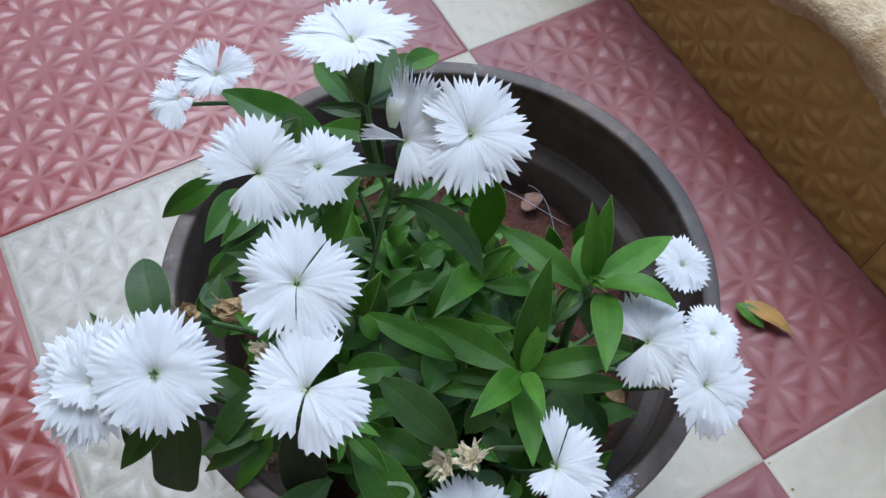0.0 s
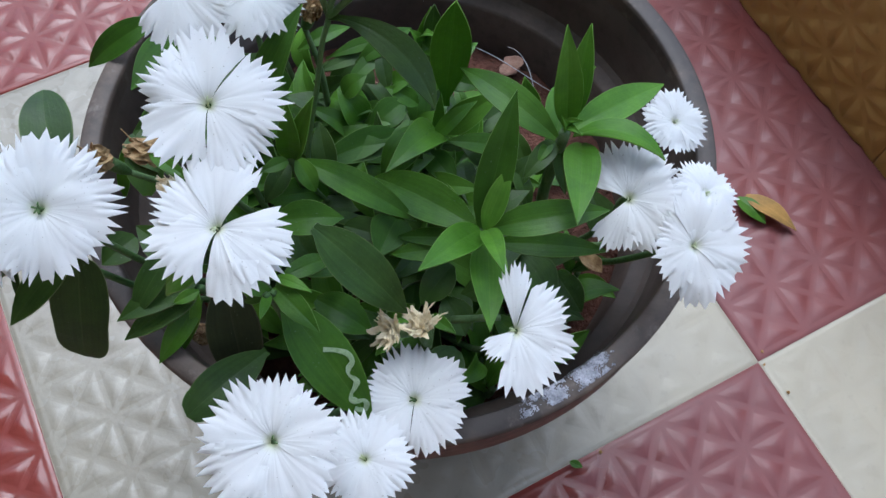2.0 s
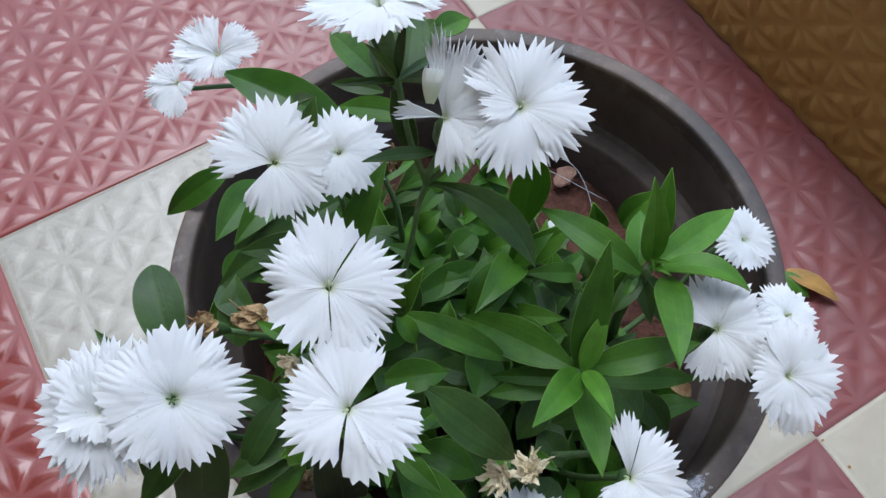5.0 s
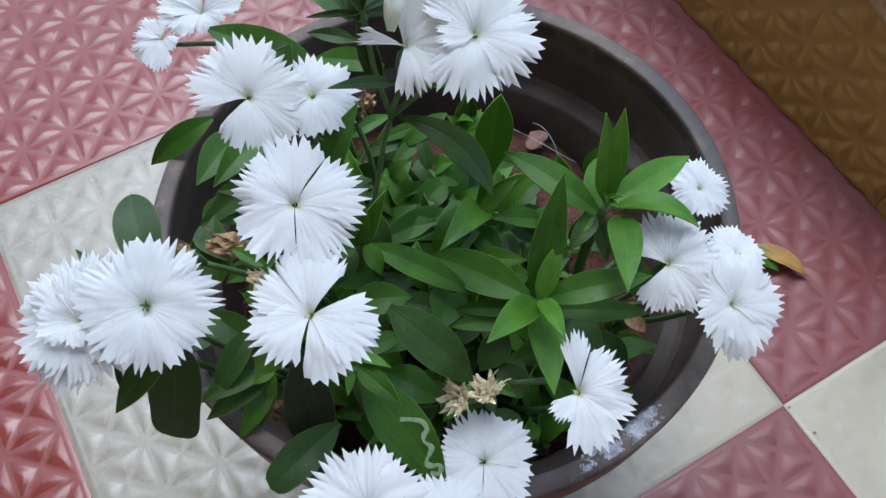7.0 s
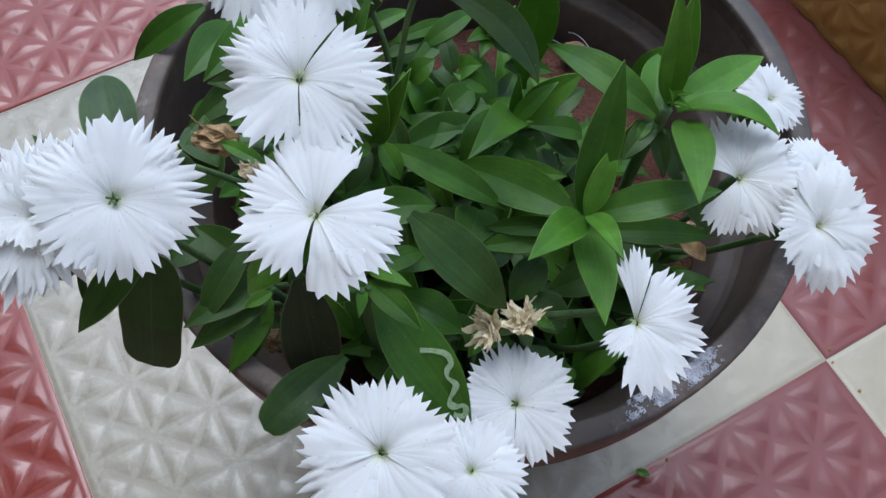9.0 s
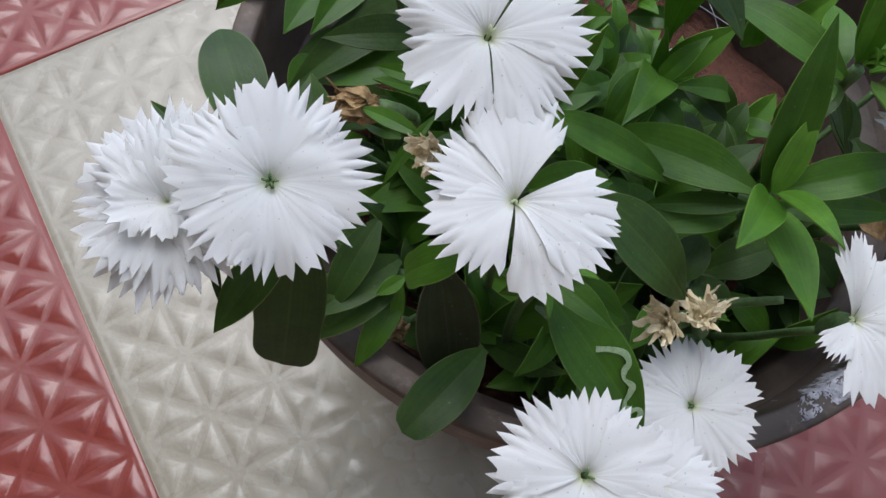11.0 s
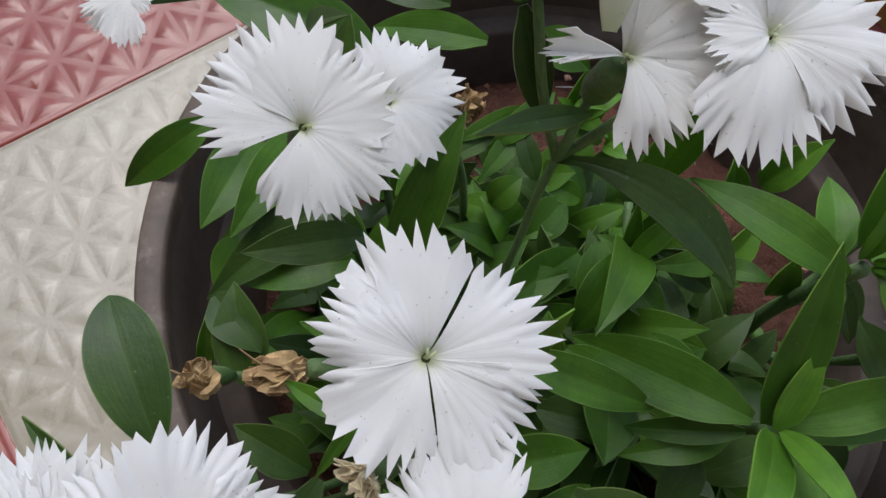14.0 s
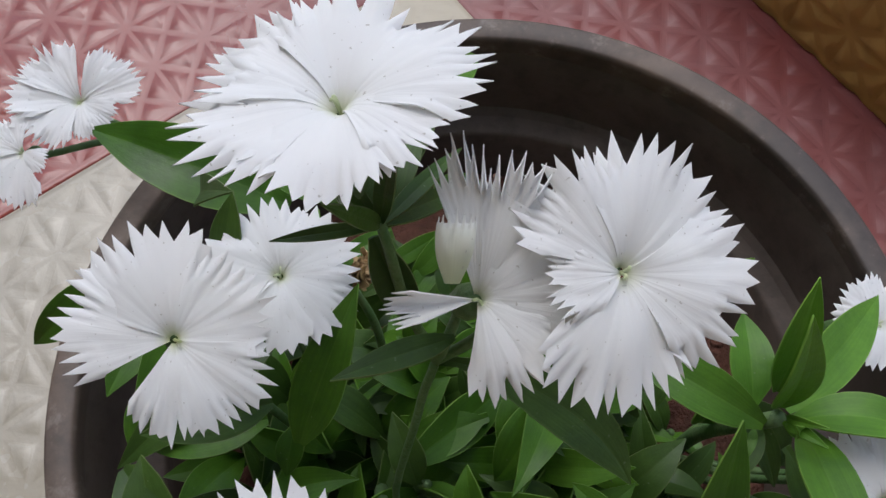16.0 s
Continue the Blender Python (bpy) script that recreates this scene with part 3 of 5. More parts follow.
F["g"] = flower(0.0319, 0.0600, 0.1954, (-0.15, -0.20, 0.96), 0.0152, (93, 38, 342, 284, 232), 32, seed=11, teeth=9, lifts=(0.25, 0.0, 0.0, 0.0, 0.2), lengths=(1.0, 0.96, 0.86, 1.0, 0.56), halves=(19, 32, 34, 34, 30))
F["r1"] = flower(0.0615, 0.0997, 0.1858, (-0.10, -0.30, 0.95), 0.0146, (60, 118, 18, 252, 308), 48, seed=12, halves=(48, 48, 46, 34, 40))
F["r2"] = flower(0.0752, 0.0847, 0.1910, (0.10, -0.35, 0.93), 0.0137, (75, 140, 215, 285, 2), 49, seed=13, lengths=(1.04, 0.82, 0.80, 1.08, 1.0))
F["r3"] = flower(0.0806, 0.1352, 0.1680, (0.25, -0.20, 0.94), 0.0106, (60, 130, 200, 270, 340), 50, seed=14)
F["r4"] = flower(0.0836, 0.1062, 0.1787, (0.35, 0.0, 0.93), 0.0104, (60, 130, 200, 270, 340), 50, seed=15)
F["t0"] = flower(-0.0211, 0.1420, 0.2626, (-0.03, 0.20, 0.96), 0.0151, (80, 132, 188, 250, 14, 320), 42, seed=16, teeth=12, cut=1.7, lift=0.18, droop=0.14, lengths=(1.12, 1.08, 1.12, 0.88, 1.06, 0.84), halves=(44, 44, 44, 48, 37, 36))
F["t1"] = flower(-0.0085, 0.1253, 0.2458, (0.02, -0.30, 0.95), 0.0148, (92, 68, 42, 15, 349, 320, 284, 184), 30, seed=17, cut=1.7, lift=0.1, droop=0.05, teeth=8, lifts=(0.42, 0.42, 0.30, 0.18, 0.05, 0.0, -0.05, 0.15), lengths=(1.12, 1.06, 0.86, 0.80, 0.94, 0.86, 0.86, 0.76), halves=(15, 18, 26, 28, 28, 30, 27, 14), folds=(0.12, 0.1, 0.1, 0.15, 0.2, 0.15, 0.15, -0.3))
rows, uvs = [], []
for s in (0.0, 0.07, 0.15, 0.24, 0.34, 0.44, 0.54, 0.64, 0.74, 1.0):
    wide = 0.0009 + 0.0014 * math.sin(min(1.0, 1.6 * s) * 1.571)
    row = []
    for k in range(29):
        a = -1.25 + 2.5 * k / 28
        reach = s if s < 1 else (1.0 - 0.10 * abs(a) if k % 4 == 2 else 0.82)
        c = np.array((-0.0114, 0.1264, 0.2490)) + reach * np.array((0.0014, 0.0062, 0.0058))
        swell = 0.55 * math.cos(a) + 0.35 * math.sin(s * 3.1) + 0.25 * s * noise.noise((a * 2.2, s * 3, 1.0))
        row.append(tuple(c + wide * (math.sin(a) * np.array((0.98, -0.10, -0.10)) + swell * np.array((-0.15, -0.45, 0.85)))))
    rows.append(row)
    uvs.append([(k / 28, 0.115 * s**1.4) for k in range(29)])
hang(part("petal", sheet(rows, uvs, 0.00016), PETAL, None, "rolled white petal with a yellow-green base"))
F["t2"] = flower(0.0075, 0.1250, 0.2496, (0.15, -0.38, 0.90), 0.0149, (62, 118, 190, 258, 340), 49, seed=18, teeth=13, cut=1.6, lengths=(1.08, 0.98, 0.62, 1.04, 1.06), halves=(49, 40, 40, 46, 49))
F["l1"] = flower(-0.0817, 0.2042, 0.1757, (0.05, -0.20, 0.95), 0.0152, (160, 125, 195, 228, 22, 52, 285, 325), 38, seed=19, calyx=0.006, lift=0.20, lengths=(1.05, 1.0, 1.0, 0.85, 0.95, 0.90, 0.62, 0.60), halves=(38, 36, 36, 34, 30, 26, 34, 34))
F["l3"] = flower(-0.0937, 0.1935, 0.1752, (-0.15, -0.25, 0.92), 0.0115, (205, 255, 155, 110, 320), 38, seed=21, calyx=0.005, lengths=(1.0, 1.05, 0.9, 0.7, 0.6))

# ---- leaves, shoot by shoot ----
# the bright rosette in front
leaf((0.0245, 0.0904, 0.1840), (0.0309, 0.1130, 0.2115), 0.0088, 0.06, (-0.04, -0.32, 0.95), fold=0.18)
leaf((0.0253, 0.0890, 0.1860), (0.0307, 0.1006, 0.1990), 0.0055, 0.06, (-0.04, -0.29, 0.96), mat=LEAF_YOUNG)
leaf((0.0232, 0.0918, 0.1820), (-0.0046, 0.1118, 0.1700), 0.0113, 0.12, (0.02, -0.29, 0.96))
leaf((0.0242, 0.0890, 0.1860), (0.0099, 0.0703, 0.2025), 0.0080, 0.10, (-0.01, -0.26, 0.97), mat=LEAF_YOUNG)
leaf((0.0258, 0.0886, 0.1870), (0.0290, 0.0707, 0.2020), 0.0050, 0.12, (-0.04, -0.26, 0.97), mat=LEAF_YOUNG)
leaf((0.0262, 0.0893, 0.1800), (0.0268, 0.0613, 0.1900), 0.0091, 0.10, (-0.03, -0.23, 0.97), mat=LEAF_YOUNG, fold=0.15)
leaf((0.0268, 0.0905, 0.1840), (0.0563, 0.0955, 0.1870), 0.0086, 0.12, (-0.08, -0.28, 0.96))
leaf((0.0292, 0.0915, 0.1740), (0.0583, 0.0903, 0.1740), 0.0068, 0.10, (-0.08, -0.26, 0.96))
leaf((0.0232, 0.0901, 0.1780), (0.0024, 0.0938, 0.1700), 0.0050, 0.10, (0.01, -0.26, 0.96))
leaf((0.0227, 0.0905, 0.1720), (0.0010, 0.0885, 0.1700), 0.0068, 0.12, (0.01, -0.25, 0.97))
leaf((0.0217, 0.0959, 0.1760), (0.0104, 0.1065, 0.1780), 0.0054, 0.10, (-0.00, -0.29, 0.96), mat=LEAF_DARK)
stem((0.0333, 0.0997, 0.1180), (0.0280, 0.0955, 0.1500), (0.0250, 0.0898, 0.1830), r=0.0016)
# the taller rosette beside it
leaf((0.0456, 0.1175, 0.1900), (0.0416, 0.1252, 0.2200), 0.0072, 0.08, (-0.08, -0.37, 0.92), mat=LEAF_YOUNG)
leaf((0.0470, 0.1206, 0.1880), (0.0489, 0.1335, 0.2110), 0.0064, 0.05, (-0.09, -0.37, 0.92), mat=LEAF_YOUNG)
leaf((0.0469, 0.1170, 0.1900), (0.0737, 0.1372, 0.1830), 0.0088, 0.06, (-0.12, -0.35, 0.93), mat=LEAF_YOUNG)
leaf((0.0473, 0.1150, 0.1900), (0.0697, 0.1075, 0.1920), 0.0084, 0.22, (0.10, 0.36, 0.93), mat=LEAF_YOUNG)
leaf((0.0432, 0.1152, 0.1880), (0.0179, 0.1362, 0.1880), 0.0089, 0.16, (-0.04, -0.36, 0.93))
leaf((0.0496, 0.1140, 0.1880), (0.0452, 0.0830, 0.2030), 0.0092, 0.10, (-0.09, -0.31, 0.95))
leaf((0.0438, 0.1195, 0.1840), (0.0465, 0.1368, 0.1840), 0.0081, 0.10, (-0.08, -0.35, 0.93), mat=LEAF_YOUNG)
leaf((0.0445, 0.1143, 0.1940), (0.0476, 0.1087, 0.2000), 0.0022, 0.25, (-0.09, -0.34, 0.94), mat=LEAF_YOUNG)
leaf((0.0442, 0.1143, 0.1940), (0.0425, 0.1126, 0.2020), 0.0024, 0.25, (-0.08, -0.34, 0.94), mat=LEAF_YOUNG)
leaf((0.0449, 0.1153, 0.1940), (0.0476, 0.1115, 0.2020), 0.0016, 0.20, (-0.09, -0.34, 0.94), mat=LEAF_YOUNG)
leaf((0.0438, 0.1169, 0.1840), (0.0351, 0.1061, 0.1820), 0.0057, 0.15, (-0.07, -0.32, 0.95), mat=LEAF_DARK)
leaf((0.0423, 0.1165, 0.1840), (0.0385, 0.1095, 0.1840), 0.0031, 0.20, (-0.07, -0.32, 0.94))
leaf((0.0451, 0.1180, 0.1800), (0.0469, 0.1054, 0.1760), 0.0049, 0.10, (-0.08, -0.31, 0.95), mat=LEAF_DARK)
stem((0.0463, 0.1206, 0.1180), (0.0446, 0.1203, 0.1500), (0.0451, 0.1157, 0.1900), r=0.0019)
# the shoot towards the bare soil
leaf((0.0142, 0.1400, 0.1640), (0.0160, 0.1395, 0.2100), 0.0112, -0.03, (0.10, -0.80, 0.60), fold=0.10, mat=LEAF_YOUNG, widest=0.55)
leaf((0.0124, 0.1324, 0.1530), (0.0127, 0.1390, 0.1720), 0.0042, 0.08, (0.01, -0.34, 0.94), mat=LEAF_YOUNG)
leaf((0.0139, 0.1347, 0.1580), (0.0302, 0.1399, 0.1720), 0.0083, 0.12, (-0.02, -0.35, 0.94), mat=LEAF_YOUNG)
leaf((0.0053, 0.1723, 0.1450), (0.0082, 0.1762, 0.1650), 0.0050, 0.10, (0.02, -0.40, 0.92), mat=LEAF_YOUNG)
leaf((0.0062, 0.1712, 0.1450), (0.0156, 0.1741, 0.1550), 0.0065, 0.18, (0.01, -0.39, 0.92), mat=LEAF_YOUNG)
leaf((0.0122, 0.1355, 0.1550), (-0.0011, 0.1099, 0.1760), 0.0102, 0.22, (0.03, -0.32, 0.95))
leaf((0.0136, 0.1331, 0.1520), (0.0279, 0.1311, 0.1600), 0.0042, 0.10, (-0.01, -0.33, 0.94), mat=LEAF_DARK)
leaf((0.0016, 0.1335, 0.1580), (-0.0224, 0.1184, 0.1640), 0.0095, 0.10, (0.06, -0.32, 0.94))
leaf((0.0123, 0.1342, 0.1500), (0.0043, 0.1163, 0.1600), 0.0119, 0.12, (0.02, -0.31, 0.95), mat=LEAF_DARK)
leaf((-0.0118, 0.1428, 0.1500), (-0.0190, 0.1474, 0.1600), 0.0093, 0.35, (0.07, -0.35, 0.93), mat=LEAF_YOUNG)
leaf((0.0055, 0.1499, 0.1500), (-0.0048, 0.1523, 0.1550), 0.0058, 0.20, (0.03, -0.36, 0.93), mat=LEAF_YOUNG)
leaf((0.0020, 0.1476, 0.1500), (-0.0116, 0.1407, 0.1500), 0.0075, 0.20, (0.05, -0.34, 0.94))
leaf((-0.0097, 0.1549, 0.1400), (-0.0265, 0.1494, 0.1500), 0.0097, 0.15, (0.08, -0.35, 0.93), mat=LEAF_DARK)
stem((0.0154, 0.1403, 0.1150), (0.0124, 0.1324, 0.1530), (0.0139, 0.1440, 0.1600), r=0.0013)
# the small rosette under the middle flowers
leaf((-0.0228, 0.1024, 0.1940), (-0.0195, 0.1001, 0.2220), 0.0055, 0.08, (0.11, -0.33, 0.94), mat=LEAF_YOUNG)
leaf((-0.0221, 0.1024, 0.1940), (-0.0139, 0.1015, 0.2220), 0.0050, 0.08, (0.10, -0.33, 0.94), mat=LEAF_YOUNG)
leaf((-0.0213, 0.1022, 0.1950), (-0.0169, 0.0973, 0.1870), 0.0051, 0.15, (0.10, -0.30, 0.95), mat=LEAF_YOUNG)
leaf((-0.0201, 0.1042, 0.1900), (0.0081, 0.0958, 0.1760), 0.0077, 0.14, (0.06, -0.29, 0.95))
leaf((-0.0235, 0.1019, 0.1940), (-0.0294, 0.0978, 0.1950), 0.0035, 0.10, (0.12, -0.30, 0.94))
leaf((-0.0240, 0.1034, 0.1900), (-0.0297, 0.0946, 0.1850), 0.0055, 0.12, (0.12, -0.29, 0.95), mat=LEAF_DARK)
stem((-0.0224, 0.1233, 0.1150), (-0.0259, 0.1171, 0.1500), (-0.0224, 0.1021, 0.1950), r=0.0016)
# broad leaves between the flowers
leaf((-0.0243, 0.0853, 0.1940), (-0.0085, 0.0869, 0.1940), 0.0085, 0.15, (0.10, -0.27, 0.96))
leaf((-0.0138, 0.0793, 0.2040), (0.0073, 0.0686, 0.1800), 0.0115, 0.10, (0.06, -0.24, 0.97), mat=LEAF_DARK, fold=0.1, blunt=0.1)
leaf((0.0021, 0.1017, 0.1650), (-0.0018, 0.0865, 0.1720), 0.0112, 0.12, (0.04, -0.26, 0.96))
leaf((-0.0217, 0.0871, 0.1850), (-0.0161, 0.0804, 0.1800), 0.0081, 0.10, (0.10, -0.25, 0.96), mat=LEAF_DARK)
leaf((-0.0120, 0.0990, 0.1650), (0.0022, 0.0945, 0.1650), 0.0081, 0.12, (0.05, -0.26, 0.96), mat=LEAF_DARK)
# the star of narrow leaves round a bud, with a second pair of buds just behind
leaf((-0.0228, 0.0664, 0.1965), (-0.0310, 0.0660, 0.2008), 0.0034, 0.08, (0.10, -0.22, 0.97), fold=0.2, mat=LEAF)
leaf((-0.0232, 0.0660, 0.1960), (-0.0301, 0.0658, 0.1905), 0.0026, 0.10, (0.10, -0.25, 0.96), fold=0.2, mat=LEAF)
leaf((-0.0232, 0.0658, 0.1970), (-0.0229, 0.0572, 0.2035), 0.0023, 0.08, (0.12, -0.30, 0.94), fold=0.15, mat=LEAF_YOUNG)
leaf((-0.0226, 0.0660, 0.1962), (-0.0182, 0.0612, 0.1975), 0.0014, 0.10, (0.10, -0.22, 0.97), mat=LEAF_YOUNG)
leaf((-0.0222, 0.0676, 0.1966), (-0.0110, 0.0571, 0.1970), 0.0054, 0.10, (0.10, -0.20, 0.97), fold=0.14)
leaf((-0.0222, 0.0696, 0.1972), (-0.0133, 0.0657, 0.1990), 0.0030, 0.20, (0.10, -0.10, 0.97), fold=0.15, mat=LEAF_YOUNG)
leaf((-0.0226, 0.0702, 0.1975), (-0.0185, 0.0742, 0.2060), 0.0018, 0.06, (0.11, -0.40, 0.90), mat=LEAF_YOUNG)
leaf((-0.0226, 0.0702, 0.1970), (-0.0263, 0.0725, 0.1990), 0.0018, 0.06, (0.11, -0.30, 0.92), mat=LEAF_YOUNG)
leaf((-0.0218, 0.0712, 0.1930), (-0.0118, 0.0800, 0.1850), 0.0050, 0.22, (0.10, -0.23, 0.97), fold=0.12)
leaf((-0.0205, 0.0762, 0.1850), (-0.0054, 0.0831, 0.1750), 0.0054, 0.14, (0.08, -0.24, 0.97))
for x, y, z, h, w in ((-0.0234, 0.0655, 0.1958, 0.0050, 0.0011), (-0.0222, 0.0664, 0.1955, 0.0040, 0.0009), (-0.0228, 0.0702, 0.1960, 0.0040, 0.0009)):
    bud = np.array((x, y, z)) + np.outer(np.linspace(0, 1, 6) * h, (0.0, -0.35, 0.93))
    hang(part("bud", tube(bud, [w * 0.6, w, w * 1.05, w * 0.9, w * 0.55, 0.0001], 8), STEM, None, "small closed green bud"))
stem((-0.0229, 0.0745, 0.1180), (-0.0243, 0.0706, 0.1650), (-0.0230, 0.0665, 0.1955), r=0.0015)
# the mined leaf
mined = leaf((-0.0210, 0.0664, 0.1900), (-0.0002, 0.0445, 0.1680), 0.0130, 0.08, (0.08, -0.17, 0.98), mat=LEAF, fold=0.12)
leaf((-0.0165, 0.0745, 0.1720), (-0.0018, 0.0674, 0.1680), 0.0097, 0.14, (0.07, -0.21, 0.98))
leaf((-0.0200, 0.0723, 0.1650), (-0.0027, 0.0669, 0.1650), 0.0070, 0.12, (0.07, -0.20, 0.98), mat=LEAF_DARK)
leaf((0.0065, 0.0727, 0.1650), (-0.0009, 0.0624, 0.1650), 0.0056, 0.10, (0.03, -0.19, 0.98), mat=LEAF_YOUNG)
leaf((0.0123, 0.0737, 0.1650), (0.0192, 0.0676, 0.1700), 0.0036, 0.10, (-0.00, -0.20, 0.98), mat=LEAF_YOUNG)
leaf((0.0178, 0.0885, 0.1650), (0.0098, 0.0787, 0.1600), 0.0087, 0.10, (0.00, -0.23, 0.97), mat=LEAF_DARK)
leaf((0.0203, 0.0696, 0.1500), (0.0130, 0.0598, 0.1500), 0.0104, 0.10, (-0.00, -0.18, 0.98), mat=LEAF_DARK)
# the clump over the near edge
leaf((-0.0491, 0.0822, 0.1660), (-0.0681, 0.0685, 0.1660), 0.0086, 0.12, (0.19, -0.21, 0.96), mat=LEAF_DARK)
leaf((-0.0486, 0.0791, 0.1640), (-0.0675, 0.0654, 0.1600), 0.0075, 0.12, (0.19, -0.20, 0.96), mat=LEAF_DARK)
leaf((-0.0488, 0.0770, 0.1620), (-0.0586, 0.0606, 0.1560), 0.0063, 0.10, (0.18, -0.19, 0.97))
leaf((-0.0491, 0.0762, 0.1620), (-0.0546, 0.0646, 0.1520), 0.0036, 0.08, (0.17, -0.19, 0.97))
leaf((-0.0489, 0.0774, 0.1650), (-0.0502, 0.0685, 0.1580), 0.0030, 0.08, (0.17, -0.20, 0.97), mat=LEAF_YOUNG)
leaf((-0.0478, 0.0771, 0.1680), (-0.0540, 0.0729, 0.1680), 0.0032, 0.10, (0.18, -0.21, 0.96), mat=LEAF_YOUNG)
leaf((-0.0408, 0.0789, 0.1720), (-0.0372, 0.0575, 0.1420), 0.0141, 0.06, (0.14, -0.19, 0.97), mat=LEAF_BLACKISH)
leaf((-0.0305, 0.0649, 0.1570), (-0.0478, 0.0458, 0.1605), 0.0112, 0.12, (0.14, -0.16, 0.98), mat=LEAF_DARK, blunt=0.85, widest=0.6)
leaf((-0.0662, 0.0908, 0.1700), (-0.0734, 0.0823, 0.1700), 0.0090, 0.10, (0.22, -0.23, 0.95), mat=LEAF_DARK)
leaf((-0.0581, 0.0917, 0.1500), (-0.0729, 0.1012, 0.1550), 0.0097, 0.10, (0.20, -0.24, 0.95), mat=LEAF_DARK)
stem((-0.0406, 0.0888, 0.1180), (-0.0480, 0.0856, 0.1400), (-0.0488, 0.0790, 0.1650), r=0.0015)
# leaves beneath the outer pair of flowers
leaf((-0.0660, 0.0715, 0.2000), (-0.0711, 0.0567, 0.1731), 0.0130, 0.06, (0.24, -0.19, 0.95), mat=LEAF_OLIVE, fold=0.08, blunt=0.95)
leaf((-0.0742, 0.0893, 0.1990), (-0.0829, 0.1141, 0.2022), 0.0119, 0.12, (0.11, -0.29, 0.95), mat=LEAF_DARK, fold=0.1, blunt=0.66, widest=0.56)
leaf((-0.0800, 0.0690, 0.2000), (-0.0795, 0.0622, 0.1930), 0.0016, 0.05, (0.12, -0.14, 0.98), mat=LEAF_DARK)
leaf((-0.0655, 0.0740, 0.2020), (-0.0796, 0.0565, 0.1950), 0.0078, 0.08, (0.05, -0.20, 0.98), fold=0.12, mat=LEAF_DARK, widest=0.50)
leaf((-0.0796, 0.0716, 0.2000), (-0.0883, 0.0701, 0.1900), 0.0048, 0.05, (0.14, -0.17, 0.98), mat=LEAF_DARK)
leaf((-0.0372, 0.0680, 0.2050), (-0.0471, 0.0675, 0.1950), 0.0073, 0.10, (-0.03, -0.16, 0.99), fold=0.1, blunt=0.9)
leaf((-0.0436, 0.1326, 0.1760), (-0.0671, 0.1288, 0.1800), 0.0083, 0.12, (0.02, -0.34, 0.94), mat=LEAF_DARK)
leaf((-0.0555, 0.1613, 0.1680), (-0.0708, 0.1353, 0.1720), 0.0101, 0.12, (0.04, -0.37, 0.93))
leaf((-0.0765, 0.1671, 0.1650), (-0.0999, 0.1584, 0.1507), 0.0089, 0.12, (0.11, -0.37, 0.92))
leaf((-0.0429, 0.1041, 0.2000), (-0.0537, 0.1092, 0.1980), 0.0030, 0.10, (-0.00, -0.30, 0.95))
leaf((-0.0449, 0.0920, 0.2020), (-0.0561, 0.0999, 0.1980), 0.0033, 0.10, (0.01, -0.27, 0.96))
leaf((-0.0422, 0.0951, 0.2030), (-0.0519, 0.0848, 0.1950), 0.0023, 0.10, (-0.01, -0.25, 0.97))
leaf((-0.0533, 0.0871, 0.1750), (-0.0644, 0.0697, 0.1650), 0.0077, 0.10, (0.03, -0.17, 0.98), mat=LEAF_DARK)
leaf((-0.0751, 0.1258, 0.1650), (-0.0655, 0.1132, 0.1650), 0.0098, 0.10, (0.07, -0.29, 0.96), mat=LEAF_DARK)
# leaves of the tall flowering stem
leaf((-0.0131, 0.1260, 0.2188), (0.0123, 0.1061, 0.2119), 0.0078, 0.12, (0.05, -0.38, 0.92), mat=LEAF_DARK, fold=0.12, widest=0.58, bend=(0.12, 0.12, 0.03))
leaf((-0.0110, 0.1247, 0.2335), (-0.0266, 0.1202, 0.2375), 0.0036, 0.06, (-0.03, -0.13, 0.99), mat=LEAF_DARK)
leaf((-0.0386, 0.1240, 0.1780), (-0.0241, 0.1458, 0.1996), 0.0094, 0.06, (0.01, -0.17, 0.99))
leaf((-0.0479, 0.1529, 0.1950), (-0.0435, 0.1629, 0.2056), 0.0055, 0.06, (0.08, -0.24, 0.97), mat=LEAF_DARK)
leaf((-0.0385, 0.1763, 0.1700), (-0.0802, 0.1979, 0.1748), 0.0153, 0.10, (0.11, -0.29, 0.95))
UPPER = (-0.0185, 0.1358, 0.2456)
FORK = (-0.0131, 0.1260, 0.2188)
leaf((-0.0185, 0.1358, 0.2456), (-0.0318, 0.1361, 0.2439), 0.0017, 0.05, (-0.05, -0.33, 0.94), mat=LEAF_DARK)
leaf((-0.0185, 0.1358, 0.2456), (-0.0072, 0.1473, 0.2410), 0.0022, 0.06, (-0.12, -0.35, 0.93), mat=LEAF_DARK)
leaf((-0.0185, 0.1358, 0.2456), (-0.0080, 0.1453, 0.2320), 0.0032, 0.08, (-0.11, -0.33, 0.94), mat=LEAF_DARK)
leaf((-0.0185, 0.1358, 0.2456), (-0.0257, 0.1528, 0.2280), 0.0021, 0.05, (-0.06, -0.35, 0.94), mat=LEAF_DARK)
leaf((-0.0196, 0.1359, 0.2419), (-0.0154, 0.1306, 0.2220), 0.0052, 0.06, (-0.09, -0.28, 0.96), mat=LEAF_DARK, fold=0.2)
leaf((-0.0177, 0.1669, 0.1900), (-0.0403, 0.1749, 0.1850), 0.0077, 0.12, (-0.02, -0.33, 0.94))
leaf((-0.0079, 0.1682, 0.1900), (0.0030, 0.1624, 0.1850), 0.0083, 0.12, (-0.12, -0.31, 0.94))
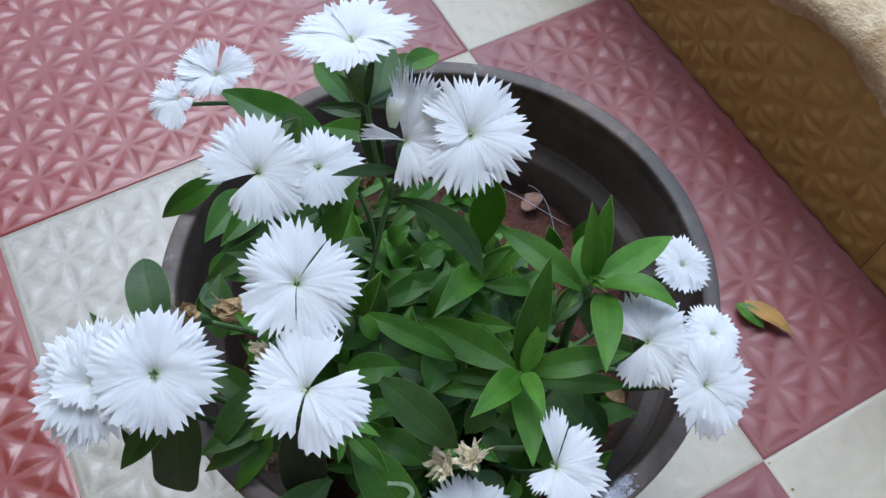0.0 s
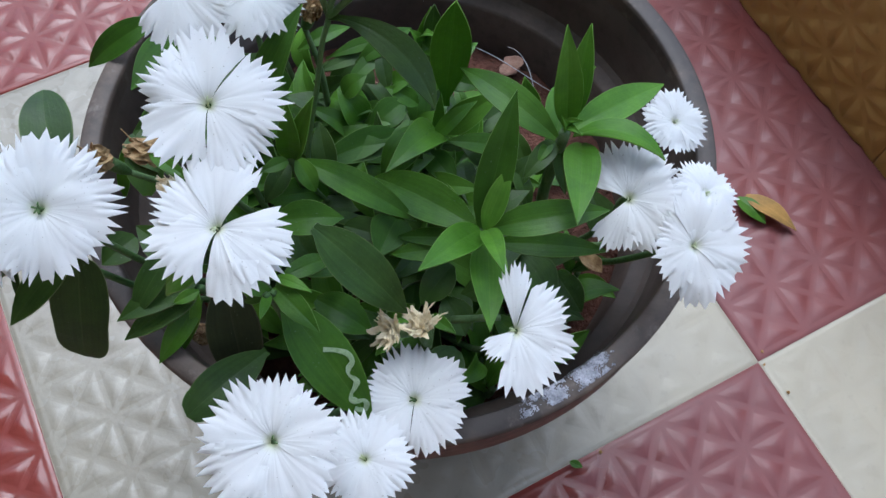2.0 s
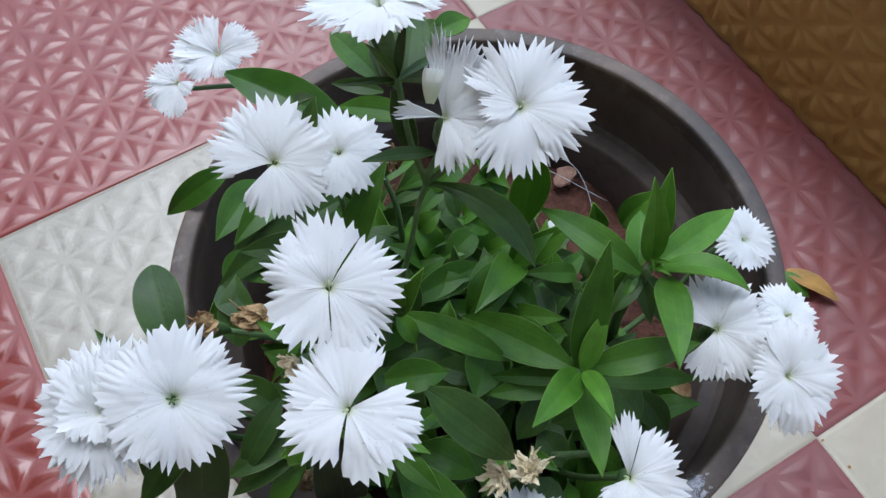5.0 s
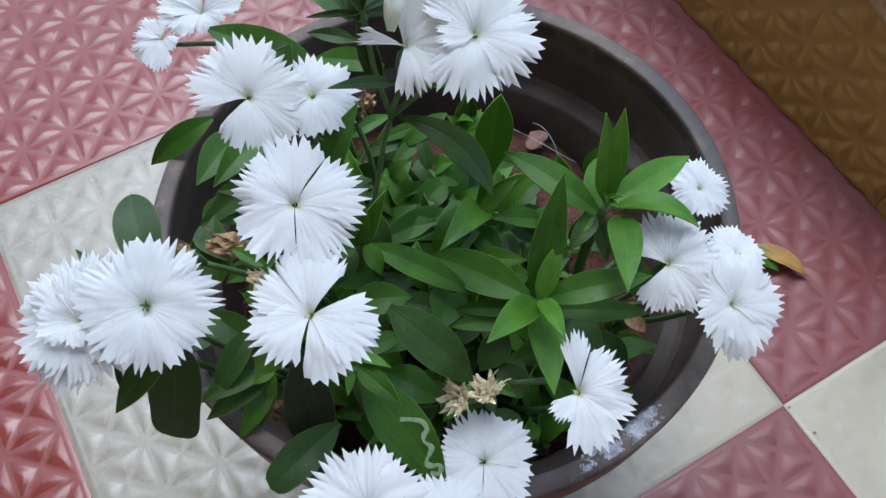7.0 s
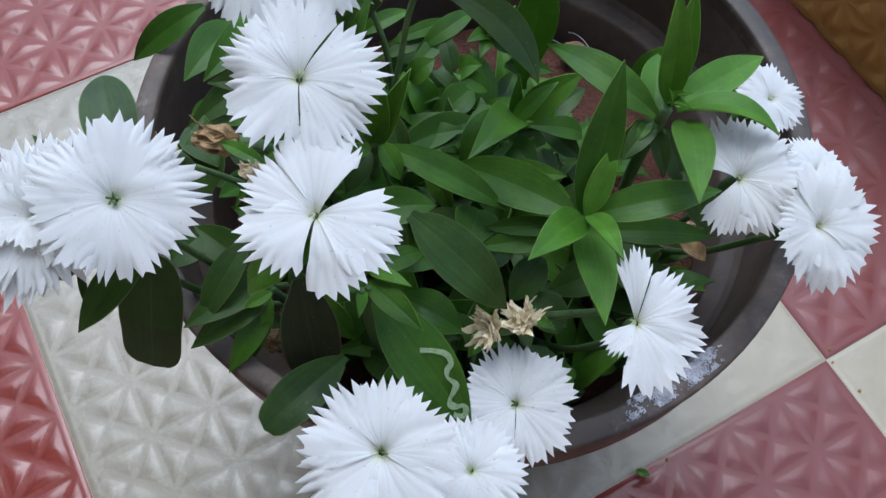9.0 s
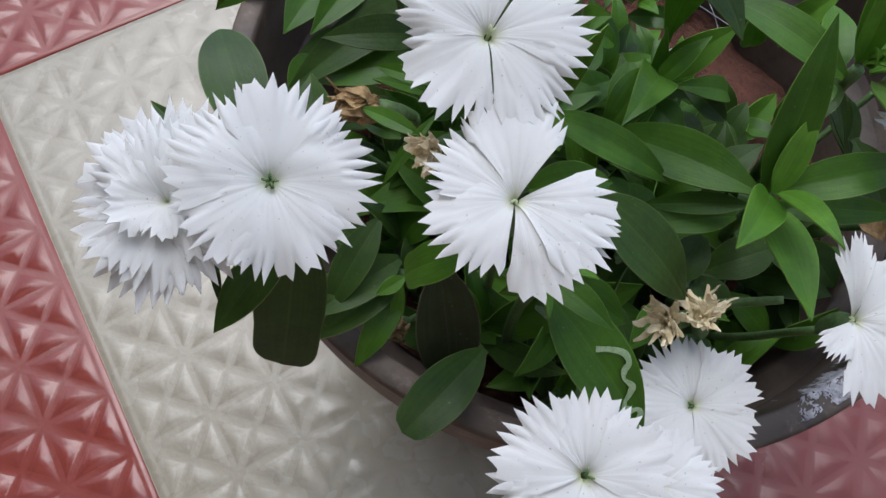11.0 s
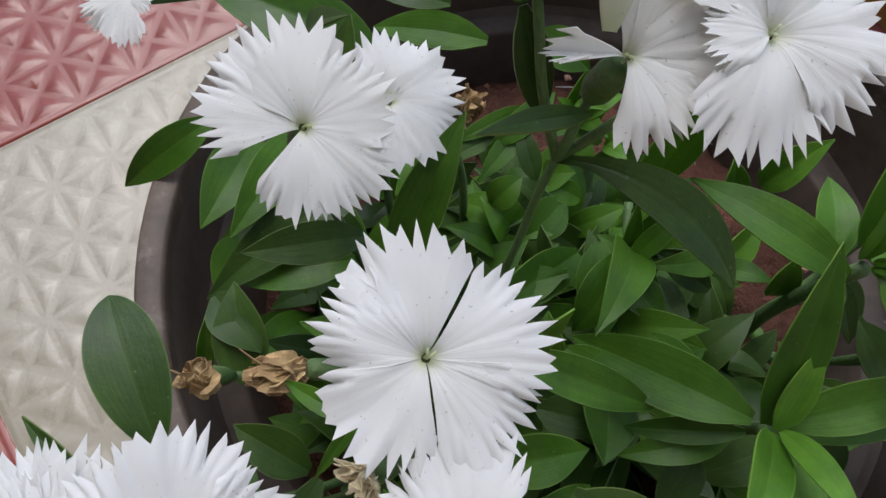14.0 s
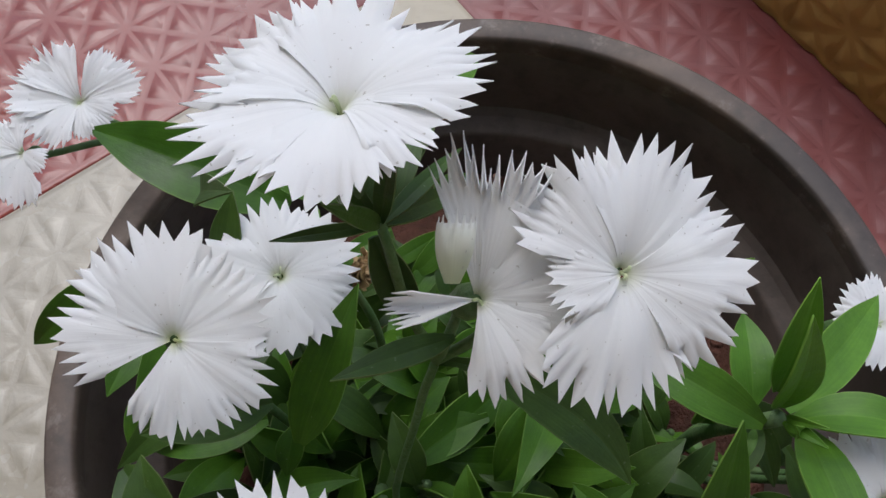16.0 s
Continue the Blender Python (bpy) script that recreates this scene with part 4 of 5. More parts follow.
leaf((-0.0185, 0.1358, 0.2456), (-0.0236, 0.1309, 0.2629), 0.0023, 0.05, (-0.08, -0.35, 0.93), mat=LEAF_DARK)
leaf((-0.0185, 0.1358, 0.2456), (-0.0156, 0.1389, 0.2629), 0.0023, 0.05, (-0.11, -0.37, 0.92), mat=LEAF_DARK)
leaf((-0.0185, 0.1358, 0.2456), (-0.0256, 0.1419, 0.2609), 0.0020, 0.05, (-0.07, -0.37, 0.92), mat=LEAF_DARK)
leaf((-0.0220, 0.1412, 0.2380), (-0.0370, 0.1673, 0.2260), 0.0068, 0.08, (0.0, -0.45, 0.90), fold=0.2, mat=LEAF)
leaf((-0.0202, 0.1386, 0.2400), (-0.0241, 0.1566, 0.2420), 0.0062, 0.08, (0.0, -0.45, 0.90), fold=0.2, mat=LEAF_DARK)
leaf((-0.0168, 0.1414, 0.2380), (-0.0144, 0.1669, 0.2360), 0.0082, 0.08, (0.0, -0.45, 0.90), fold=0.2, mat=LEAF_DARK)
leaf((-0.0190, 0.1395, 0.2380), (-0.0209, 0.1699, 0.2280), 0.0070, 0.08, (0.0, -0.45, 0.90), fold=0.2, mat=LEAF)
leaf((-0.0137, 0.1479, 0.2360), (-0.0102, 0.1728, 0.2240), 0.0062, 0.08, (0.0, -0.45, 0.90), fold=0.2, mat=LEAF_DARK)
leaf((0.0066, 0.1717, 0.1480), (0.0017, 0.1728, 0.1580), 0.0050, 0.22, (0.05, -0.25, 0.95), fold=0.2, mat=LEAF_YOUNG)
leaf((0.0066, 0.1717, 0.1480), (0.0137, 0.1735, 0.1600), 0.0052, 0.22, (0.05, -0.25, 0.95), fold=0.2, mat=LEAF_YOUNG)
leaf((0.0066, 0.1717, 0.1480), (-0.0008, 0.1634, 0.1550), 0.0050, 0.22, (0.05, -0.25, 0.95), fold=0.2, mat=LEAF)
leaf((0.0066, 0.1717, 0.1480), (0.0127, 0.1624, 0.1560), 0.0056, 0.22, (0.05, -0.25, 0.95), fold=0.2, mat=LEAF_YOUNG)
leaf((0.0066, 0.1717, 0.1480), (0.0034, 0.1600, 0.1520), 0.0050, 0.22, (0.05, -0.25, 0.95), fold=0.2, mat=LEAF)
leaf((0.0066, 0.1717, 0.1480), (0.0105, 0.1638, 0.1660), 0.0040, 0.22, (0.05, -0.25, 0.95), fold=0.2, mat=LEAF_YOUNG)
# leaves behind the far flowers
leaf((-0.0109, 0.1643, 0.2280), (-0.0010, 0.1727, 0.2240), 0.0067, 0.12, (0.02, -0.43, 0.90))
leaf((-0.0252, 0.1684, 0.2000), (-0.0402, 0.1719, 0.2000), 0.0045, 0.10, (0.08, -0.39, 0.92), mat=LEAF_DARK)
leaf((-0.0541, 0.1759, 0.1800), (-0.0436, 0.1632, 0.2050), 0.0064, 0.10, (0.11, -0.38, 0.92), mat=LEAF_DARK)
leaf((-0.0679, 0.1645, 0.1600), (-0.0785, 0.1406, 0.1650), 0.0118, 0.12, (0.15, -0.31, 0.94))
leaf((-0.0620, 0.1520, 0.1500), (-0.0779, 0.1435, 0.1500), 0.0078, 0.10, (0.14, -0.29, 0.94), mat=LEAF_DARK)
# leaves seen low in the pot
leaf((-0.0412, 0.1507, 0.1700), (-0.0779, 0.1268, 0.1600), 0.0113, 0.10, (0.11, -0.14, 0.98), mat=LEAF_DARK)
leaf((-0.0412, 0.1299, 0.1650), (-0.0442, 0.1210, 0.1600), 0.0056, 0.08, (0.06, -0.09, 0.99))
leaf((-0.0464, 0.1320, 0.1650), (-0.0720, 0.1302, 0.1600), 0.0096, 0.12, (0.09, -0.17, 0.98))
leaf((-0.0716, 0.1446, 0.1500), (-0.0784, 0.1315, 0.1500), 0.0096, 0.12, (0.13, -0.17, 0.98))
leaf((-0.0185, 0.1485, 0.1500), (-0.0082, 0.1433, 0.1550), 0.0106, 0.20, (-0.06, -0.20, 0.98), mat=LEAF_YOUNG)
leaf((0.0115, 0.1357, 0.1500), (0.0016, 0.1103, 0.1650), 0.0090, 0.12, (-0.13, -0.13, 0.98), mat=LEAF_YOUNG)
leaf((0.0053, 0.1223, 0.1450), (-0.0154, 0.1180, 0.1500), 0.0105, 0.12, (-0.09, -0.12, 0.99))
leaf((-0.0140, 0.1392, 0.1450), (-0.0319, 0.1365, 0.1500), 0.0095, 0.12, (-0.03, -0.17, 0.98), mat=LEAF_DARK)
# middle leaves over the bare soil
leaf((0.0041, 0.1319, 0.1680), (0.0024, 0.1150, 0.1600), 0.0088, 0.14, (-0.15, -0.24, 0.96))
leaf((0.0102, 0.1264, 0.1600), (0.0182, 0.1170, 0.1580), 0.0081, 0.14, (-0.18, -0.22, 0.96))
leaf((0.0113, 0.1293, 0.1620), (0.0231, 0.1368, 0.1720), 0.0049, 0.16, (-0.19, -0.26, 0.94), mat=LEAF_YOUNG)
leaf((0.0489, 0.1510, 0.1500), (0.0579, 0.1520, 0.1700), 0.0084, 0.14, (-0.28, -0.29, 0.92), mat=LEAF_YOUNG)
leaf((0.0416, 0.1501, 0.1500), (0.0375, 0.1510, 0.1650), 0.0066, 0.14, (-0.24, -0.29, 0.93), mat=LEAF_YOUNG)
leaf((-0.0061, 0.1089, 0.1720), (0.0058, 0.0985, 0.1720), 0.0068, 0.12, (-0.15, -0.18, 0.97))
leaf((-0.0166, 0.1452, 0.1600), (-0.0098, 0.1492, 0.1650), 0.0069, 0.20, (-0.09, -0.30, 0.95))
leaf((0.0205, 0.1295, 0.1500), (0.0229, 0.1108, 0.1550), 0.0069, 0.12, (-0.20, -0.21, 0.96), mat=LEAF_DARK)
leaf((0.0301, 0.1243, 0.1550), (0.0179, 0.1321, 0.1600), 0.0064, 0.12, (-0.21, -0.24, 0.95), mat=LEAF_DARK)
# leaves of the middle shoots, between the rosettes
leaf((0.0094, 0.1304, 0.1680), (-0.0030, 0.1143, 0.1640), 0.0098, 0.34, (0.00, -0.34, 0.94), fold=0.22, mat=LEAF, widest=0.53)
leaf((0.0117, 0.1277, 0.1600), (0.0018, 0.1223, 0.1530), 0.0105, 0.14, (0.13, -0.28, 0.94), fold=0.17, mat=LEAF, widest=0.49)
leaf((-0.0022, 0.1272, 0.1630), (-0.0218, 0.1230, 0.1580), 0.0090, 0.12, (-0.16, -0.16, 0.94), fold=0.19, mat=LEAF, widest=0.51)
leaf((-0.0117, 0.1448, 0.1500), (-0.0225, 0.1509, 0.1500), 0.0078, 0.50, (0.04, -0.40, 0.94), fold=0.14, mat=LEAF_YOUNG, widest=0.49)
leaf((-0.0092, 0.1390, 0.1500), (0.0015, 0.1490, 0.1530), 0.0092, 0.15, (-0.03, -0.40, 0.94), fold=0.19, mat=LEAF, widest=0.55)
leaf((-0.0179, 0.1462, 0.1490), (-0.0036, 0.1401, 0.1470), 0.0072, 0.12, (-0.07, -0.29, 0.94), fold=0.12, mat=LEAF_DARK, widest=0.51)
leaf((-0.0079, 0.1395, 0.1500), (-0.0243, 0.1384, 0.1500), 0.0052, 0.15, (-0.03, -0.34, 0.94), fold=0.27, mat=LEAF, widest=0.44)
leaf((0.0060, 0.1707, 0.1500), (0.0181, 0.1738, 0.1560), 0.0062, 0.30, (-0.19, -0.24, 0.94), fold=0.22, mat=LEAF_YOUNG, widest=0.47)
leaf((0.0088, 0.1726, 0.1500), (0.0095, 0.1745, 0.1680), 0.0058, 0.08, (0.02, -0.23, 0.94), fold=0.18, mat=LEAF_DARK, widest=0.54)
leaf((0.0136, 0.1268, 0.1660), (0.0319, 0.1317, 0.1540), 0.0064, 0.25, (0.03, -0.38, 0.94), fold=0.18, mat=LEAF, widest=0.53)
leaf((-0.0248, 0.1645, 0.1520), (-0.0043, 0.1743, 0.1520), 0.0046, 0.15, (0.13, -0.38, 0.94), fold=0.08, mat=LEAF, widest=0.55)
leaf((-0.0278, 0.1600, 0.1500), (-0.0089, 0.1690, 0.1500), 0.0046, 0.12, (-0.19, -0.29, 0.94), fold=0.09, mat=LEAF_DARK, widest=0.52)
leaf((-0.0180, 0.1554, 0.1500), (-0.0039, 0.1709, 0.1520), 0.0056, 0.12, (-0.07, -0.29, 0.94), fold=0.12, mat=LEAF, widest=0.51)
leaf((-0.0044, 0.1552, 0.1500), (-0.0074, 0.1678, 0.1550), 0.0056, 0.10, (-0.15, -0.15, 0.94), fold=0.10, mat=LEAF_DARK, widest=0.42)
leaf((-0.0150, 0.1629, 0.1520), (0.0021, 0.1766, 0.1540), 0.0064, 0.20, (0.11, -0.45, 0.94), fold=0.14, mat=LEAF, widest=0.48)
leaf((-0.0333, 0.1651, 0.1550), (-0.0175, 0.1744, 0.1560), 0.0054, 0.15, (-0.02, -0.34, 0.94), fold=0.28, mat=LEAF, widest=0.47)
leaf((0.0431, 0.1250, 0.1720), (0.0415, 0.1214, 0.1580), 0.0064, 0.15, (-0.03, -0.19, 0.94), fold=0.25, mat=LEAF, widest=0.51)
leaf((0.0492, 0.1218, 0.1720), (0.0566, 0.1102, 0.1600), 0.0085, 0.10, (0.12, -0.32, 0.94), fold=0.12, mat=LEAF_DARK, widest=0.43)
leaf((0.0552, 0.1133, 0.1660), (0.0621, 0.0987, 0.1600), 0.0092, 0.10, (-0.10, -0.23, 0.94), fold=0.19, mat=LEAF_DARK, widest=0.53)
leaf((0.0376, 0.1001, 0.1500), (0.0477, 0.0862, 0.1460), 0.0120, 0.10, (0.11, -0.22, 0.94), fold=0.10, mat=LEAF_DARK, widest=0.47)
leaf((0.0479, 0.0951, 0.1480), (0.0561, 0.0848, 0.1430), 0.0090, 0.10, (-0.10, -0.44, 0.94), fold=0.21, mat=LEAF_DARK, widest=0.44)
leaf((-0.0021, 0.1545, 0.1500), (0.0036, 0.1529, 0.1580), 0.0075, 0.35, (-0.16, -0.16, 0.94), fold=0.19, mat=LEAF_YOUNG, widest=0.51)
leaf((0.0194, 0.1005, 0.1720), (0.0112, 0.1115, 0.1700), 0.0050, 0.12, (0.07, -0.33, 0.94), fold=0.19, mat=LEAF, widest=0.50)
leaf((0.0379, 0.0905, 0.1550), (0.0201, 0.0854, 0.1500), 0.0100, 0.12, (0.07, -0.15, 0.94), fold=0.13, mat=LEAF_DARK, widest=0.43)
leaf((0.0159, 0.0817, 0.1600), (0.0222, 0.0718, 0.1560), 0.0095, 0.10, (-0.05, -0.12, 0.94), fold=0.24, mat=LEAF_DARK, widest=0.52)
stem((0.0183, 0.0726, 0.1660), (0.0302, 0.0716, 0.1720), r=0.0011)
# leaves at the rim beside the withered heads
leaf((-0.0798, 0.1132, 0.1500), (-0.0765, 0.1212, 0.1660), 0.0036, 0.06, (0.11, -0.21, 0.97), mat=LEAF_YOUNG)
leaf((-0.0692, 0.1084, 0.1600), (-0.0707, 0.1275, 0.1680), 0.0110, 0.08, (0.09, -0.22, 0.97), mat=LEAF_DARK)
leaf((-0.0485, 0.0981, 0.1900), (-0.0565, 0.1026, 0.1880), 0.0034, 0.10, (0.04, -0.20, 0.98))
leaf((-0.0434, 0.1118, 0.1850), (-0.0545, 0.1116, 0.1900), 0.0033, 0.10, (0.02, -0.24, 0.97))
leaf((-0.0800, 0.0830, 0.2090), (-0.0917, 0.0946, 0.2079), 0.0030, 0.06, (0.10, -0.20, 0.97), mat=LEAF_DARK)

# small shoots over the bare soil towards the back
leaf((0.0214, 0.1464, 0.1380), (0.0368, 0.1587, 0.1400), 0.0075, 0.14, (0.0, -0.28, 0.96), fold=0.18, mat=LEAF_DARK)
leaf((0.0206, 0.1459, 0.1360), (0.0127, 0.1532, 0.1400), 0.0070, 0.14, (0.0, -0.28, 0.96), fold=0.18, mat=LEAF)
leaf((0.0362, 0.1296, 0.1360), (0.0422, 0.1381, 0.1420), 0.0070, 0.14, (0.0, -0.28, 0.96), fold=0.18, mat=LEAF_DARK)
leaf((0.0362, 0.1286, 0.1360), (0.0273, 0.1310, 0.1420), 0.0080, 0.14, (0.0, -0.28, 0.96), fold=0.18, mat=LEAF_DARK)
leaf((0.0167, 0.1345, 0.1360), (0.0258, 0.1388, 0.1400), 0.0070, 0.14, (0.0, -0.28, 0.96), fold=0.18, mat=LEAF)
leaf((0.0134, 0.1631, 0.1500), (0.0236, 0.1702, 0.1560), 0.0058, 0.14, (0.0, -0.28, 0.96), fold=0.18, mat=LEAF_YOUNG)
leaf((0.0131, 0.1637, 0.1500), (0.0170, 0.1568, 0.1540), 0.0042, 0.14, (0.0, -0.28, 0.96), fold=0.18, mat=LEAF_YOUNG)
leaf((0.0120, 0.1640, 0.1500), (0.0056, 0.1716, 0.1540), 0.0060, 0.14, (0.0, -0.28, 0.96), fold=0.18, mat=LEAF)
leaf((0.0113, 0.1623, 0.1460), (0.0256, 0.1583, 0.1480), 0.0065, 0.14, (0.0, -0.28, 0.96), fold=0.18, mat=LEAF)
leaf((0.0196, 0.1361, 0.1500), (0.0244, 0.1448, 0.1560), 0.0060, 0.14, (0.0, -0.28, 0.96), fold=0.18, mat=LEAF_YOUNG)

# ---- flowering stems ----
SPOT = (-0.0215, 0.112, 0.160)
stem(ROOT, SPOT, (-0.0165, 0.1215, 0.205), FORK, r=0.0007, r1=0.0007)
stem(FORK, (-0.0165, 0.1300, 0.2320), UPPER, F["t0"], r=0.0008)
stem(FORK, (-0.0120, 0.1265, 0.2235), F["t1"], r=0.0009)
stem(FORK, (-0.0070, 0.1270, 0.2250), F["t2"], r=0.0009)
for start, names in (((-0.030, 0.120, 0.118), ("a", "a2", "b")), ((-0.030, 0.098, 0.118), ("c", "d", "d2")), ((0.004, 0.090, 0.118), ("e", "e2", "f", "g")), ((0.040, 0.120, 0.118), ("r1", "r2", "r3", "r4"))):
    for k, name in enumerate(names):
        q = np.array(F[name])
        s0 = np.array(start) + 0.004 * np.array((math.cos(k * 2.1), math.sin(k * 2.1), 0))
        mid = s0 + (q - s0) * (0.62, 0.62, 0.36)
        stem(s0, mid, q, r=0.0011)

for name in ("l1", "l3"):
    stem((-0.034, 0.165, 0.118), (-0.052, 0.190, 0.150), (-0.072, 0.203, 0.159), F[name], r=0.0010)

# ---- low undergrowth: short leafy side shoots close to the soil ----
grow = random.Random(77)
low = []
for sx, sy, lift_z, count, reach in ((-0.012, 0.118, 0.150, 15, 0.036), (-0.030, 0.105, 0.155, 13, 0.034), (0.012, 0.095, 0.150, 15, 0.036), (-0.012, 0.082, 0.152, 13, 0.034), (0.034, 0.094, 0.148, 12, 0.032), (-0.040, 0.128, 0.150, 12, 0.034), (0.006, 0.132, 0.142, 12, 0.030), (-0.020, 0.148, 0.148, 12, 0.032), (0.030, 0.112, 0.145, 10, 0.030), (-0.046, 0.088, 0.145, 10, 0.030), (0.004, 0.066, 0.140, 10, 0.030), (0.002, 0.112, 0.150, 15, 0.034), (0.018, 0.124, 0.140, 13, 0.030), (0.010, 0.105, 0.158, 12, 0.028), (-0.024, 0.128, 0.156, 12, 0.030), (0.022, 0.108, 0.152, 12, 0.030), (-0.004, 0.128, 0.150, 12, 0.030), (-0.052, 0.108, 0.146, 12, 0.030), (-0.030, 0.076, 0.150, 12, 0.032), (-0.014, 0.060, 0.145, 10, 0.028), (0.026, 0.074, 0.140, 10, 0.030), (-0.036, 0.160, 0.145, 12, 0.030), (-0.006, 0.158, 0.140, 12, 0.028), (0.012, 0.140, 0.146, 13, 0.028), (0.002, 0.147, 0.150, 12, 0.028), (0.020, 0.133, 0.150, 12, 0.026), (0.028, 0.126, 0.142, 10, 0.026), (0.036, 0.108, 0.150, 10, 0.028), (-0.014, 0.136, 0.158, 12, 0.028), (-0.004, 0.104, 0.170, 9, 0.026), (0.006, 0.119, 0.166, 9, 0.026), (-0.002, 0.130, 0.165, 9, 0.024), (0.018, 0.118, 0.164, 9, 0.024), (-0.018, 0.116, 0.172, 8, 0.024), (0.026, 0.138, 0.150, 10, 0.024), (0.014, 0.152, 0.140, 10, 0.022), (0.033, 0.136, 0.144, 10, 0.026), (0.026, 0.148, 0.142, 10, 0.024), (0.042, 0.124, 0.142, 9, 0.024), (0.044, 0.140, 0.138, 9, 0.022), (-0.052, 0.118, 0.150, 13, 0.030), (-0.046, 0.142, 0.148, 13, 0.030), (-0.058, 0.132, 0.142, 11, 0.026), (-0.050, 0.098, 0.150, 12, 0.028), (-0.030, 0.172, 0.142, 10, 0.026), (0.052, 0.088, 0.142, 12, 0.026), (0.044, 0.076, 0.140, 12, 0.026), (0.056, 0.104, 0.140, 11, 0.024), (0.030, 0.066, 0.138, 11, 0.024), (-0.012, 0.070, 0.142, 11, 0.024), (0.010, 0.163, 0.138, 10, 0.024), (-0.012, 0.168, 0.140, 10, 0.024), (0.022, 0.156, 0.138, 10, 0.022)):
    stem((sx * 0.8, 0.02 + sy * 0.8, 0.112), (sx, sy, lift_z - 0.020), (sx + 0.002, sy, lift_z - 0.012), r=0.0012)
    lift_z -= 0.009
    count = round(count * 0.82)
    for k in range(count):
        a = k * 2.399 + grow.uniform(-0.3, 0.3)
        up = 0.15 + 0.75 * (k / count)
        b = np.array((sx, sy, lift_z - 0.022 * (1 - k / count)))
        ln = reach * grow.uniform(0.60, 1.05)
        d = np.array((math.cos(a) * math.cos(up), math.sin(a) * math.cos(up), math.sin(up) * 0.7))
        tip = b + d * ln
        rel = tip[:2] - np.array(POT_AT[:2])
        far = np.linalg.norm(rel)
        if far > 0.080 or tip[2] < 0.122:
            continue
        low.append(leaf(b, tip, ln * grow.uniform(0.26, 0.40), grow.uniform(0.08, 0.34), (grow.uniform(-0.8, 0.8), grow.uniform(-0.8, 0.4), 1.0), fold=grow.uniform(0.05, 0.35), mat=grow.choice((LEAF, LEAF, LEAF_DARK, LEAF_DARK, LEAF_YOUNG)), widest=grow.uniform(0.42, 0.56)))

# the lowest leaves, too many to tell apart, are one mesh for each tone
low.sort(key=lambda ob: max(v.co.z for v in ob.data.vertices))
bins = {tone: [ob for ob in low[:-100] if ob.data.materials[0] == tone] for tone in (LEAF, LEAF_DARK, LEAF_YOUNG)}
for tone, obs in bins.items():
    joined = bmesh.new()
    for ob in obs:
        joined.from_mesh(ob.data)
        bpy.data.objects.remove(ob)
    tagged(hang(part("low_foliage", joined, tone)), kind="stuff")
# ---- the miner's pale trail on the broad leaf ----
def trail_on(host, stations, width):
    """A winding pale strip just proud of a leaf's upper face, through (along, across) stations."""
    co = np.array([v.co for v in host.data.vertices])
    top = co[: 13 * 7].reshape(13, 7, 3)
    spread = (-1, -0.72, -0.36, 0, 0.36, 0.72, 1)

    def at(s, a):
        i, j = min(11.999, max(0, s * 12)), np.interp(a, spread, range(7))
        i0, j0 = int(i), min(5, int(j))
        fi, fj = i - i0, j - j0
        return top[i0, j0] * (1 - fi) * (1 - fj) + top[i0 + 1, j0] * fi * (1 - fj) + top[i0, j0 + 1] * (1 - fi) * fj + top[i0 + 1, j0 + 1] * fi * fj

    face = np.cross(top[6, 6] - top[6, 0], top[8, 3] - top[4, 3])
    face = face / np.linalg.norm(face) * (1 if face[2] > 0 else -1)
    knots = np.array(stations)
    line = []
    for k in range(150):
        q = k / 149 * (len(knots) - 1)
        m = min(int(q), len(knots) - 2)
        f = q - m
        p0, p1, p2, p3 = (knots[min(max(m + d, 0), len(knots) - 1)] for d in (-1, 0, 1, 2))
        u, mid = 0.5 * (2 * p1 + (p2 - p0) * f + (2 * p0 - 5 * p1 + 4 * p2 - p3) * f * f + (3 * p1 - p0 - 3 * p2 + p3) * f**3)
        line.append(at(u, mid) + 0.0003 * face)
    line = np.array(line)
    ahead = np.gradient(line, axis=0)
    side = np.cross(face, ahead)
    side /= np.linalg.norm(side, axis=1, keepdims=True)
    rows = []
    for k in range(150):
        w = width * (0.8 + 0.5 * noise.noise((k * 0.07, 1, 2)))
        rows.append([tuple(line[k] + side[k] * w * q) for q in (-1, 0, 1)])
    return part("mine_trail", sheet(rows, [[(q, k / 149) for q in (0, 0.5, 1)] for k in range(150)], 0.00008), TRAIL, host, "pale winding leaf-miner trail")


TRAIL = mottled("leaf_mine", (0.34, 0.44, 0.26), (0.20, 0.30, 0.13), 420.0, 0.7)
trail_on(mined, ((0.377, -0.10), (0.425, -0.45), (0.483, -0.72), (0.541, -0.72), (0.561, -0.48), (0.600, -0.35), (0.658, -0.50), (0.687, -0.35), (0.716, 0.05), (0.745, 0.20), (0.784, 0.0), (0.803, -0.40), (0.842, -0.50), (0.866, -0.1), (0.842, 0.3), (0.813, 0.5)), 0.00075)


